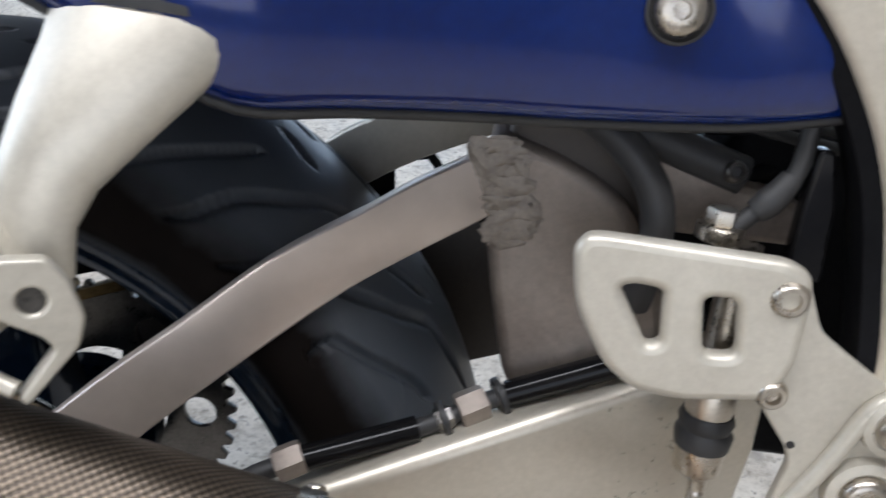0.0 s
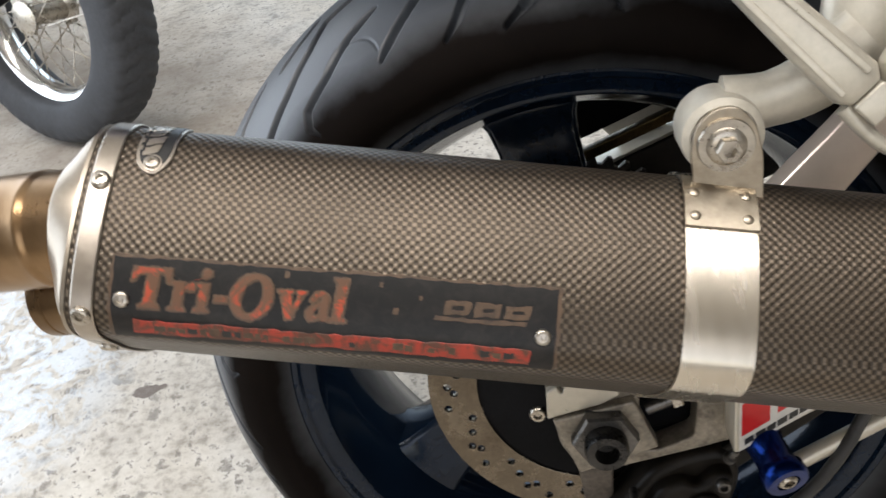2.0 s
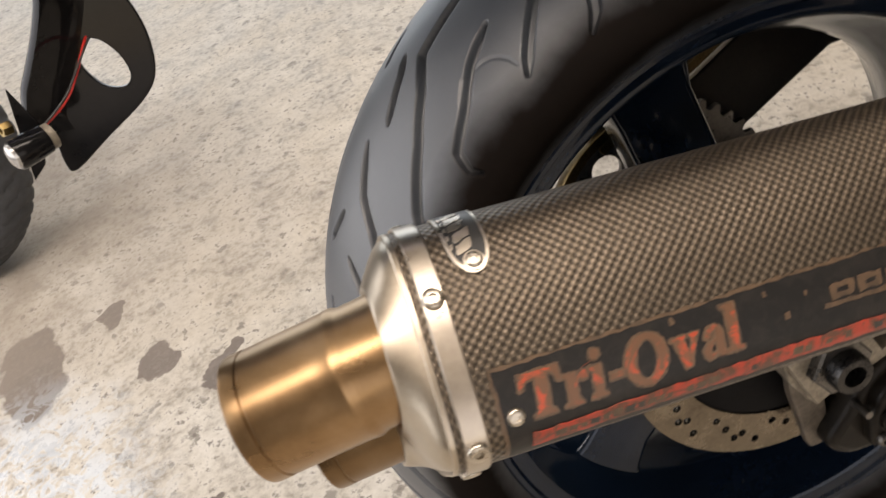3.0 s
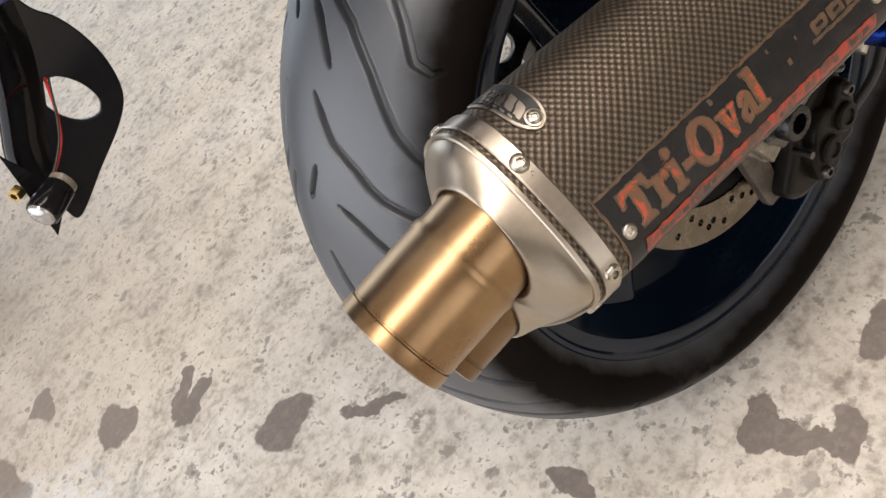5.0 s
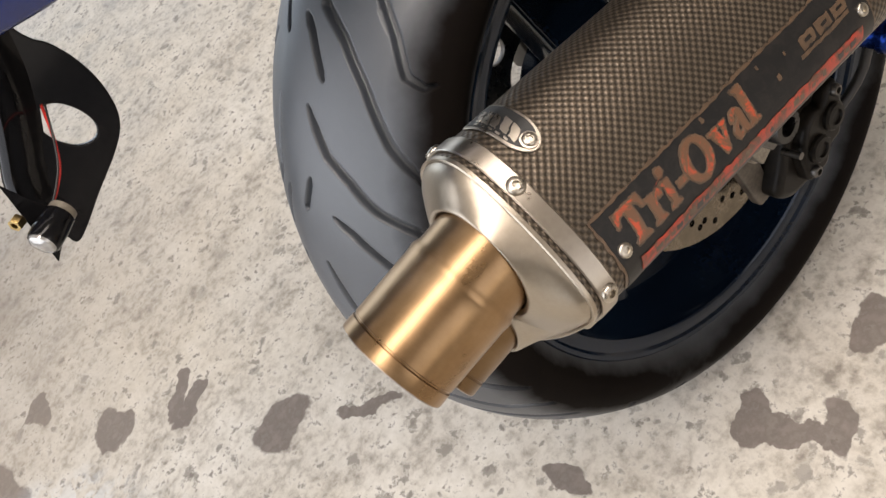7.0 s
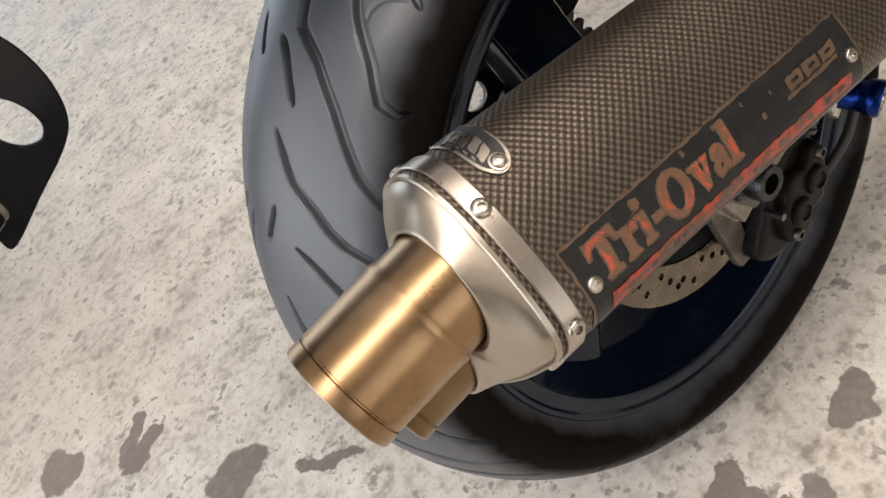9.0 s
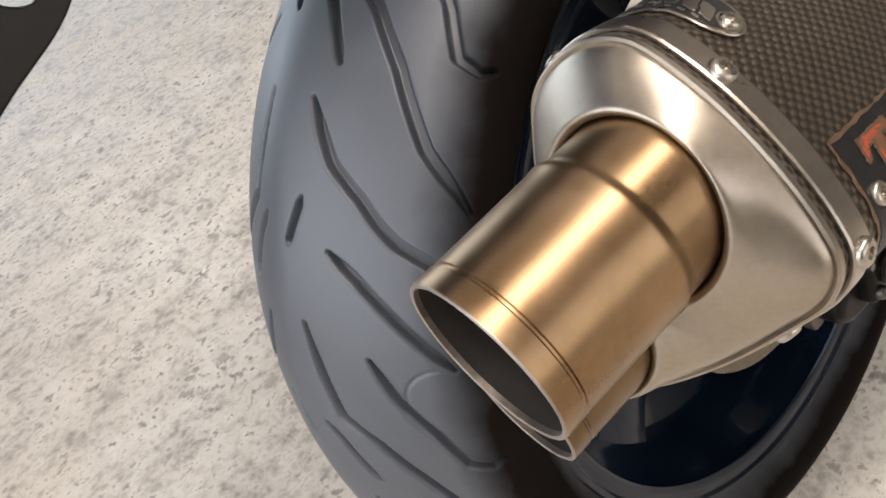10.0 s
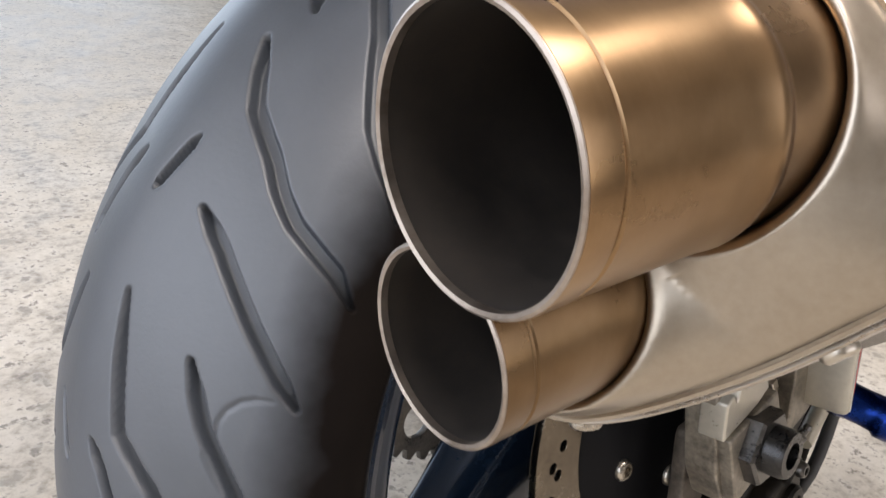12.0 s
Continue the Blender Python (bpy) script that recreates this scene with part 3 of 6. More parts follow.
def tyre_mesh():
    prof = tyre_profile()
    phi = np.r_[np.arange(-16, 84, 0.17), np.arange(84, 344, 0.6)]
    n, m = len(phi), len(prof)
    tang = np.gradient(prof, axis=0)
    norm = np.stack([-tang[:, 1], tang[:, 0]], 1)
    norm /= np.linalg.norm(norm, axis=1)[:, None]
    arc = np.r_[0, np.cumsum(np.linalg.norm(np.diff(prof, axis=0), axis=1))]
    crown = prof[:, 1] > 0.254
    ys, arcs = prof[crown, 0], arc[crown]
    depth = np.zeros((n, m))
    r0 = 0.305
    for k in range(-1, 9):
        for side in (1, -1):
            for line, half in GROOVES:
                q = np.array([(a + 45 * k + (0 if side > 0 else 22.5), np.interp(b / 1000 if side > 0 else 0.024 - b / 1000, ys, arcs)) for a, b in line])
                lens = np.r_[0, np.cumsum(np.hypot(np.diff(q[:, 0]) * radians(1) * r0, np.diff(q[:, 1])))]
                for i in range(len(q) - 1):
                    lo, hi = min(q[i, 0], q[i + 1, 0]) - 2, max(q[i, 0], q[i + 1, 0]) + 2
                    rows = np.nonzero((phi > lo) & (phi < hi))[0]
                    if not len(rows):
                        continue
                    px = (phi[rows] - q[i, 0]) * radians(1) * r0
                    dx, dy = (q[i + 1, 0] - q[i, 0]) * radians(1) * r0, q[i + 1, 1] - q[i, 1]
                    py = arc - q[i, 1]
                    s = np.clip((px[:, None] * dx + py[None] * dy) / (dx * dx + dy * dy), 0, 1)
                    d = np.hypot(px[:, None] - s * dx, py[None] - s * dy)
                    along = (lens[i] + s * (lens[i + 1] - lens[i])) / lens[-1]
                    w = half * 1.22 / 1000 * np.clip(np.minimum(0.4 + along * 5, 0.4 + (1 - along) * 5), 0.4, 1)
                    g = np.clip((w + 0.0008 - d) / 0.0018, 0, 1)
                    g = g * g * (3 - 2 * g) * (0.0065 if half > 1 else 0.0011)
                    depth[rows] = np.maximum(depth[rows], g * crown[None])
    rad = prof[None, :, 1] - depth * norm[None, :, 1]
    yy = prof[None, :, 0] - depth * norm[None, :, 0]
    a = np.radians(phi)[:, None]
    v = np.stack([-rad * np.cos(a), yy + 0 * a, rad * np.sin(a)], -1).reshape(-1, 3)
    i, j = np.meshgrid(np.arange(n), np.arange(m - 1), indexing="ij")
    f = np.stack([i * m + j, i * m + j + 1, ((i + 1) % n) * m + j + 1, ((i + 1) % n) * m + j], -1).reshape(-1, 4)
    me = bpy.data.meshes.new("tyre")
    me.from_pydata(v.tolist(), [], f.tolist())
    me.update()
    finish(me, 75)
    return me


def rear_wheel():
    rim = part("rear_wheel", lathe_y("rim", [
        (0.2322, -0.0735), (0.2318, -0.0765), (0.2290, -0.0782), (0.2255, -0.0772), (0.2235, -0.0745), (0.2195, -0.0738), (0.2150, -0.0735), (0.2125, -0.0715),
        (0.2100, -0.062), (0.2010, -0.045), (0.1930, -0.022), (0.1900, 0.0), (0.1930, 0.03), (0.2010, 0.058), (0.2100, 0.077), (0.2125, 0.0865),
        (0.2150, 0.0885), (0.2235, 0.0895), (0.2290, 0.0932), (0.2318, 0.0915), (0.2322, 0.0885), (0.222, 0.081), (0.205, 0.02), (0.205, -0.02), (0.222, -0.066)], 128, 35, True),
        RIMM, BIKE, "gloss black cast wheel with three broad spokes")
    part("tyre", tyre_mesh(), TYRE, rim, "worn black tyre with long curved grooves")
    part("hub", lathe_y("hub", [(0.03, -0.075), (0.048, -0.07), (0.05, -0.06), (0.042, -0.045), (0.042, 0.045), (0.055, 0.06), (0.055, 0.078), (0.03, 0.082)], 40), RIMM, rim)
    for ang in (99, 219, 339):
        a = radians(ang)
        d, t = Vector((math.cos(a), 0, math.sin(a))), Vector((-math.sin(a), 0, math.cos(a)))
        st = []
        for r, w, th in ((0.036, 0.036, 0.030), (0.07, 0.031, 0.026), (0.12, 0.030, 0.022), (0.165, 0.030, 0.022), (0.185, 0.033, 0.026), (0.200, 0.040, 0.032)):
            st.append([d * r + t * sx * w + Vector((0, sy * th, 0)) for sx, sy in ((-1, -1), (1, -1), (1, 1), (-1, 1))])
        part("spoke", beam("spoke", st, 30, 0.006), RIMM, rim)
    # brake disc, drilled in slanted rows
    loops = [circle_loop(0, 0, 0.1245, 96), circle_loop(0, 0, 0.088, 72)]
    for k in range(12):
        for r, a in ((0.0976, 194), (0.1033, 201), (0.1104, 207), (0.106, 180), (0.1127, 187)):
            a = radians(a + 30 * k)
            loops.append(circle_loop(r * math.cos(a), r * math.sin(a), 0.0031, 12))
    upright = frame_to((0, -0.085, 0), (0, -1, 0))
    part("brake_disc", plate("brake_disc", loops, 0.005, 0.0005, upright, 30, 1), DISC, rim, "drilled steel rear brake disc")
    part("disc_carrier", lathe_y("disc_carrier", [(0.03, -0.0875), (0.084, -0.0875), (0.088, -0.086), (0.088, -0.080), (0.03, -0.078)], 64), MATTBLK, rim)
    for k in range(5):
        a = radians(207 + 72 * k)
        screw("disc_bolt", (0.051 * math.cos(a), -0.0875, 0.051 * math.sin(a)), (0, -1, 0), 0.0068, 0.004, STEEL, rim, socket=0.45)
    # sprocket on the far side, with teeth
    teeth = []
    for k in range(42):
        for da, r in ((0.0, 0.1005), (0.32, 0.1075), (0.68, 0.1075), (1.0, 0.1005)):
            a = 2 * math.pi * (k + da * 0.72) / 42
            teeth.append(Vector((r * math.cos(a), r * math.sin(a))))
    cuts = [circle_loop(0, 0, 0.05, 40)] + [circle_loop(0.077 * math.cos(k * 1.047), 0.077 * math.sin(k * 1.047), 0.014, 18) for k in range(6)]
    part("sprocket", plate("sprocket", [teeth] + cuts, 0.006, 0.0006, frame_to((0, 0.1, 0), (0, -1, 0)), 30, 1), DARKSTEEL, rim, "dark toothed rear sprocket")
    # axle end and nut
    hexnut("axle_nut", (0, -0.142, 0), (0, -1, 0), 0.039, 0.013, DARKSTEEL, rim, 0.0, "dark steel axle nut")
    part("axle", lathe("axle", [(0.0142, 0.0), (0.0145, 0.028), (0.0132, 0.0315), (0.0080, 0.0315), (0.0072, 0.018), (0.0003, 0.018)], frame_to((0, -0.135, 0), (0, -1, 0)), 28), BLACKOX, rim)
    part("washer", lathe("washer", [(0.0205, 0), (0.021, 0.001), (0.0205, 0.003), (0.01, 0.0032)], frame_to((0, -0.1395, 0), (0, -1, 0)), 36), STEEL, rim)
    return rim


rear_wheel()


# ---- chain on the far side, link by link
def chain():
    run = part("drive_chain", sweep("drive_chain", [(-0.03, 0.1, 0.0905), (0.1, 0.1, 0.1404), (0.36, 0.1, 0.2402)], 0.0035, 8), CHAINM, BIKE, "oily gold drive chain")
    side = plate("chain_link", [round_loop([(-0.0105, -0.0045), (0.0105, -0.0045), (0.0105, 0.0045), (-0.0105, 0.0045)], 0.0045)], 0.013, 0.0008, Matrix(), 30, 1)
    side.materials.append(CHAINM)
    for k in range(38):
        if k < 12:
            a = radians(109 + k * 8.6)
            m = Matrix.Translation((0.1045 * math.cos(a), 0.1, 0.1045 * math.sin(a))) @ Matrix.Rotation(-a + math.pi / 2, 4, "Y") @ Matrix.Rotation(math.pi / 2, 4, "X")
        else:
            x = -0.030 + (k - 12) * 0.0148
            m = Matrix.Translation((x, 0.1, 0.102 + 0.384 * x)) @ Matrix.Rotation(-0.3667, 4, "Y") @ Matrix.Rotation(math.pi / 2, 4, "X")
        ob = new("chain_link", side)
        ob.parent, ob.matrix_local = run, m
    edge = [(-0.045, 0.098), (0.02, 0.119), (0.20, 0.188), (0.225, 0.200), (0.222, 0.240), (0.18, 0.232), (0.03, 0.172), (-0.035, 0.140), (-0.056, 0.118)]
    part("chain_guard", plate("chain_guard", [round_loop(edge, 0.008)], 0.004, 0.0008, frame_to((0, 0.117, 0), (0, -1, 0))), MATTBLK, BIKE, "black plastic chain guard")
    part("guard_bracket", sweep("guard_bracket", [(0.215, 0.117, 0.226), (0.245, 0.117, 0.234), (0.252, 0.117, 0.231), (0.266, 0.117, 0.212)], 0.0035, 10), MATTBLK, run)


chain()


# ---- swingarm: two converging beams with raised braces
def swing_side(sign, name):
    def y(x):
        return (-0.19 + 0.30 * x) if sign < 0 else (0.185 - 0.27 * x)
    st = []
    for x in (0.080, 0.10, 0.13, 0.2, 0.3, 0.40, 0.47):
        o, top, mid = y(x), 0.025 + 0.36 * x, -0.037 + 0.37 * x - 0.017 * min(max((x - 0.12) / 0.15, 0), 1)
        low = mid - 0.0015 - 0.030 * min(max((x - 0.11) / 0.14, 0), 1) - 0.030 * min(max((x - 0.28) / 0.1, 0), 1)
        inn = o - sign * 0.040
        st.append([(x, o, top - 0.006), (x, o + -sign * 0.006, top), (x, inn, top), (x, inn, low), (x, o - sign * (0.007 + 0.010 * min(max((x - 0.12) / 0.1, 0), 1)), low), (x, o, mid)])
    return part(name, beam(name, st, 25, 0.003), SWING, BIKE, "pale anodised box-section swingarm beam")


ARM = swing_side(-1, "swingarm")


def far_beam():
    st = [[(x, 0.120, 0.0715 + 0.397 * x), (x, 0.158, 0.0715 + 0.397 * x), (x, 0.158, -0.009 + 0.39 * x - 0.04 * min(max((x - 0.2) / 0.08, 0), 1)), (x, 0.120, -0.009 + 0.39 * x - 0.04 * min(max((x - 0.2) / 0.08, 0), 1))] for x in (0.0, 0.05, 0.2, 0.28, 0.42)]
    # The whole body takes the darkened alloy, for its shaded inner side.
    return part("swingarm_far_beam", beam("swingarm_far_beam", st, 25, 0.003), SHADEDARM, BIKE, "far swingarm beam, darkened for the shade on its inner side")


ARM_FAR = far_beam()
# Separate strip in the undarkened alloy, for the beam's bright top.
part("beam_top", beam("beam_top", [[(x, y, z + 0.0715 + 0.397 * x) for y, z in ((0.121, 0.001), (0.157, 0.001), (0.157, 0.005), (0.121, 0.005))] for x in (0.0, 0.2, 0.42)], 30, 0.001), SWING, ARM_FAR, "pale top of the far beam, left in the undarkened alloy")


def axle_block():
    m = frame_to((0, -0.128, 0), (0, -1, 0))
    outer = [(-0.037, 0.040), (0.03, 0.052), (0.10, 0.078), (0.10, -0.006), (0.090, -0.016), (0.067, -0.0225), (0.006, -0.0365), (-0.018, -0.036), (-0.030, -0.012)]
    window = [(0.024, 0.040), (0.057, 0.048), (0.0625, 0.016), (0.060, -0.0125), (0.036, -0.0225), (0.026, -0.022)]
    part("axle_plate", plate("axle_plate", [round_loop(outer, 0.004), round_loop(window, 0.004)[::-1]], 0.020, 0.0016, m), GRIMY, ARM, "grimy pale swingarm end with a slot for the axle")
    part("chain_adjuster", plate("chain_adjuster", [round_loop([(-0.0335, 0.014), (0.0205, 0.0255), (0.0355, -0.0135), (-0.0185, -0.0320)], 0.002)], 0.012, 0.0014, frame_to((0, -0.1400, 0), (0, -1, 0))), GRIMY, ARM, "scuffed alloy chain adjuster block")
    part("adjuster_stop", plate("adjuster_stop", [round_loop([(-0.037, 0.014), (-0.036, 0.036), (-0.029, 0.040), (-0.026, 0.034), (-0.0225, 0.042), (-0.016, 0.0395), (-0.013, 0.046), (0.006, 0.046), (0.012, 0.030), (0.0, 0.0235)], 0.0016)], 0.016, 0.0014, frame_to((0, -0.136, 0), (0, -1, 0))), SWING, ARM, "pale notched adjuster end plate")
    # Black plate added behind the slot to darken its recess.
    part("recess_shade_plate", plate("recess_shade_plate", [round_loop([(0.0, -0.03), (0.09, -0.02), (0.10, 0.05), (0.0, 0.06)], 0.004)], 0.012, 0.002, frame_to((0, -0.104, 0), (0, -1, 0))), MATTBLK, ARM)
    part("adjuster_bolt", sweep("adjuster_bolt", [(0.030, -0.126, 0.004), (0.064, -0.124, 0.016)], 0.0048, 12), DARKSTEEL, ARM)
    hexnut("adjuster_nut", (0.047, -0.125, 0.010), (0.94, 0.05, 0.33), 0.014, 0.007, STEEL, ARM, 0.0)

    def on_beam(name, x0, x1, z0, z1, lift, material, label=""):
        st = [[(x, -0.19 + 0.30 * x - lift, z + 0.37 * x) for z in (z0, z1)] + [(x, -0.1897 + 0.30 * x, z + 0.37 * x) for z in (z1, z0)] for x in (x0, x1)]
        return part(name, beam(name, st, 30), material, ARM, label)
    on_beam("beam_sticker", 0.083, 0.150, -0.0355, 0.002, 0.0005, WHITEST, "small white and red maker's sticker")
    on_beam("sticker_block", 0.0845, 0.103, -0.0240, 0.0005, 0.0008, REDST)
    on_beam("sticker_block", 0.108, 0.124, -0.0215, 0.0005, 0.0008, REDST)
    x = 0.0865
    for w in (0.0062, 0.0066, 0.0058, 0.0066, 0.0060, 0.0066, 0.0058):
        on_beam("sticker_bar", x, x + w, -0.0325, -0.0278, 0.0008, BLACKINK)
        x += w + 0.0010
    part("torque_rod", sweep("torque_rod", [(0.120, -0.126, -0.058), (0.19, -0.122, -0.0195), (0.265, -0.118, 0.021)], 0.0062, 14), SWING, ARM, "pale alloy brake torque rod")
    # blue stand spool
    sp = frame_to((0.0985, -0.150, -0.0035), (0.25, -0.93, -0.28))
    spool = part("stand_spool", lathe("stand_spool", [(0.0130, 0.0), (0.0130, 0.006), (0.0120, 0.009), (0.0118, 0.018), (0.0122, 0.026), (0.0145, 0.029), (0.0145, 0.037), (0.013, 0.039), (0.0075, 0.039), (0.007, 0.036), (0.0002, 0.036)], sp, 32), BLUEANO, ARM, "blue anodised paddock stand spool")
    p = sp @ Vector((0, 0, 0.036))
    screw("spool_screw", p, sp.to_3x3() @ Vector((0, 0, 1)), 0.0066, 0.004, STEEL, spool)


axle_block()


def brace(sign, name, mat_):
    """Bent flat bar from the axle end up to the cast bridge."""
    top = [(0.306, 0.2885), (0.285, 0.278), (0.259, 0.2655), (0.236, 0.252), (0.191, 0.226), (0.147, 0.190), (0.107, 0.158), (0.06, 0.115), (0.03, 0.085)]
    low = [(0.312, 0.2545), (0.293, 0.243), (0.260, 0.225), (0.228, 0.205), (0.186, 0.173), (0.153, 0.147), (0.128, 0.126), (0.085, 0.085), (0.055, 0.055)]
    st = []
    for (xt, zt), (xl, zl) in zip(spline2(top, 4, False), spline2(low, 4, False)):
        yo = (-0.187 + 0.455 * (xt + xl) / 2) * -sign
        yi = yo - sign * 0.018
        if sign > 0:
            zt, zl = zt + 0.028, zl + 0.028
        st.append([(xt, yo, zt), (xt, yi, zt), (xl, yi, zl), (xl, yo, zl)])
    return part(name, beam(name, st, 30, 0.0022), mat_, ARM if sign < 0 else ARM_FAR, "bent brushed aluminium swingarm brace")


brace(-1, "brace", BRUSHED)
brace(1, "brace", SWING)


def bridge():
    """Cast bridge between the beams, with a rough weld where the brace meets it."""
    out = [(0.296, 0.290), (0.305, 0.2945), (0.332, 0.2860), (0.354, 0.2760), (0.374, 0.2630), (0.392, 0.238), (0.408, 0.19), (0.40, 0.16), (0.33, 0.135), (0.318, 0.15), (0.306, 0.20), (0.300, 0.235)]
    loop = [tuple(v) for v in round_loop(out, 0.008)]
    body = part("bridge_casting", plate("bridge_casting", [loop], 0.085, 0.007, frame_to((0, -0.0095, 0), (0, -1, 0)), 40), BOXM, ARM, "stained cast alloy bridge")
    rnd = random.Random(3)
    for k in range(56):
        u = k / 55
        x, z = 0.289 + 0.010 * u + 0.010 * math.sin(u * 3.0), 0.288 - 0.052 * u
        r = rnd.uniform(0.0028, 0.0056)
        bm = bmesh.new()
        bmesh.ops.create_icosphere(bm, subdivisions=3, radius=r)
        for v in bm.verts:
            v.co *= 1 + 0.6 * noise.noise(v.co * 380 + Vector((k, 0, 0)))
            v.co.x *= 2.0
            v.co.y *= 0.14
        bmesh.ops.rotate(bm, verts=bm.verts, matrix=Matrix.Rotation(rnd.uniform(-1.2, 1.2), 3, "Y"))
        bmesh.ops.translate(bm, verts=bm.verts, vec=(x + rnd.uniform(-0.003, 0.017), -0.0518 - 0.002 * (1 - u) + rnd.uniform(-0.0008, 0.0008), z + rnd.uniform(-0.003, 0.003)))
        part("weld_bead", from_bm("weld_bead", bm, 60), WELD, ARM, "lumpy grey weld bead" if k == 0 else "")
    # Plate added in the darkened alloy for the shade above the bridge.
    part("bridge_shade_plate", plate("bridge_shade_plate", [round_loop([(0.304, 0.286), (0.314, 0.326), (0.405, 0.326), (0.405, 0.245), (0.34, 0.245)], 0.006)], 0.06, 0.006, frame_to((0, -0.014, 0), (0, -1, 0)), 40), SHADEDARM, ARM, "plate darkened for the shade on the bridge's upper face")
    part("bridge_far", plate("bridge_far", [[(x, max(z, 0.225)) for x, z in loop]], 0.03, 0.004, frame_to((0, 0.055, 0), (0, -1, 0)), 40), BOXM, ARM_FAR)
    part("pivot_casting", plate("pivot_casting", [round_loop([(0.378, 0.300), (0.40, 0.2865), (0.462, 0.2735), (0.475, 0.262), (0.475, 0.250), (0.385, 0.250)], 0.006)], 0.03, 0.004, frame_to((0, -0.038, 0), (0, -1, 0)), 40), BOXM, ARM, "stained alloy pivot casting")
    screw("pivot_bolt", (0.423, -0.058, 0.2885), (0.2, -0.9, 0.3), 0.0062, 0.005, DARKSTEEL, ARM)
    return body


bridge()


def hose_on_swingarm():
    pts = [(0.12, -0.146, 0.078), (0.17, -0.13, 0.100), (0.205, -0.116, 0.1155), (0.25, -0.097, 0.1245), (0.283, -0.083, 0.133), (0.312, -0.071, 0.1445), (0.345, -0.0665, 0.1585), (0.41, -0.059, 0.185)]
    hose = part("brake_hose", sweep("brake_hose", pts, 0.0055), BLACKRUB, ARM, "black sleeved brake hose")
    for a, b, r in (((0.213, -0.1125, 0.117), (0.274, -0.0868, 0.130), 0.0076), ((0.322, -0.0690, 0.1490), (0.393, -0.0610, 0.1780), 0.0078)):
        part("hose_sleeve", sweep("hose_sleeve", [a, b], r, 18), BLACKPL, hose)
    d = Vector((0.029, 0.012, 0.0115)).normalized()
    for p, r, length, mt in (((0.202, -0.1173, 0.1145), 0.0098, 0.016, BOXM), ((0.296, -0.0775, 0.1385), 0.0108, 0.017, BOXM), ((0.284, -0.0825, 0.1335), 0.0068, 0.010, DARKSTEEL), ((0.316, -0.0695, 0.1455), 0.0092, 0.006, DARKSTEEL)):
        hexnut("hose_fitting", p, d, r * 1.75, length, mt, hose, 0.0)
    for p, r in (((0.288, -0.081, 0.1350), 0.0105), ((0.3185, -0.0685, 0.1465), 0.0115)):
        part("hose_clip", lathe("hose_clip", [(r * 0.7, -0.0022), (r, -0.0018), (r * 1.04, 0), (r, 0.0018), (r * 0.7, 0.0022)], frame_to(p, d), 24), BLACKRUB, hose)


hose_on_swingarm()


# ---- rear caliper under the axle
def caliper():
    def on_side(y):
        return frame_to((0, y, 0), (0, -1, 0))
    edge = [(0.014, -0.074), (0.03, -0.050), (0.055, -0.036), (0.088, -0.032), (0.094, -0.06), (0.080, -0.108), (0.045, -0.126), (0.004, -0.118), (-0.010, -0.098)]
    body = part("rear_caliper", plate("rear_caliper", [round_loop(edge, 0.012)], 0.036, 0.007, on_side(-0.112)), DIRTY, BIKE, "dirty black rear brake caliper")
    outer = [(0.022, -0.078), (0.036, -0.056), (0.052, -0.050), (0.062, -0.056), (0.074, -0.044), (0.086, -0.046), (0.084, -0.074), (0.070, -0.100), (0.056, -0.098), (0.046, -0.112), (0.020, -0.108)]
    part("caliper_half", plate("caliper_half", [round_loop(outer, 0.006)], 0.016, 0.005, on_side(-0.134)), DIRTY, body)
    for x, z in ((0.040, -0.084), (0.066, -0.072)):
        part("piston_boss", lathe("piston_boss", [(0.0125, 0), (0.0125, 0.004), (0.0108, 0.006), (0.007, 0.0064), (0.0062, 0.0045), (0.0003, 0.0045)], frame_to((x, -0.141, z), (0, -1, 0)), 28), DIRTY, body)
    part("caliper_bracket", plate("caliper_bracket", [round_loop([(-0.016, 0.0), (-0.020, -0.05), (-0.014, -0.112), (0.004, -0.112), (0.006, -0.06), (0.012, 0.0)], 0.006)], 0.010, 0.002, on_side(-0.108)), GRIMYSHADE, body, "grimy alloy caliper bracket, darkened for its shade")
    for p in ((0.004, -0.113, -0.1), (0.028, -0.1415, -0.100), (0.078, -0.1415, -0.053)):
        screw("caliper_bolt", p, (0, -1, 0), 0.0056, 0.005, DARKSTEEL, body)
    part("pad_pin", sweep("pad_pin", [(0.018, -0.128, -0.066), (0.018, -0.146, -0.066)], 0.0032, 10), DARKSTEEL, body)
    part("bleed_nipple", lathe("bleed_nipple", [(0.0045, 0), (0.0045, 0.004), (0.0026, 0.005), (0.0024, 0.009), (0.0032, 0.010), (0.002, 0.0125)], frame_to((0.083, -0.136, -0.036), (0.3, -0.4, 0.86)), 14), DARKSTEEL, body)
    part("torque_arm", plate("torque_arm", [round_loop([(0.05, -0.055), (0.075, -0.066), (0.16, 0.0), (0.15, 0.014)], 0.006)], 0.010, 0.002, on_side(-0.122)), DIRTY, body)
    part("bleed_hose", sweep("bleed_hose", [(0.085, -0.125, -0.10), (0.13, -0.13, -0.085), (0.165, -0.13, -0.03), (0.19, -0.12, 0.04)], 0.0045), BLACKRUB, body)


caliper()


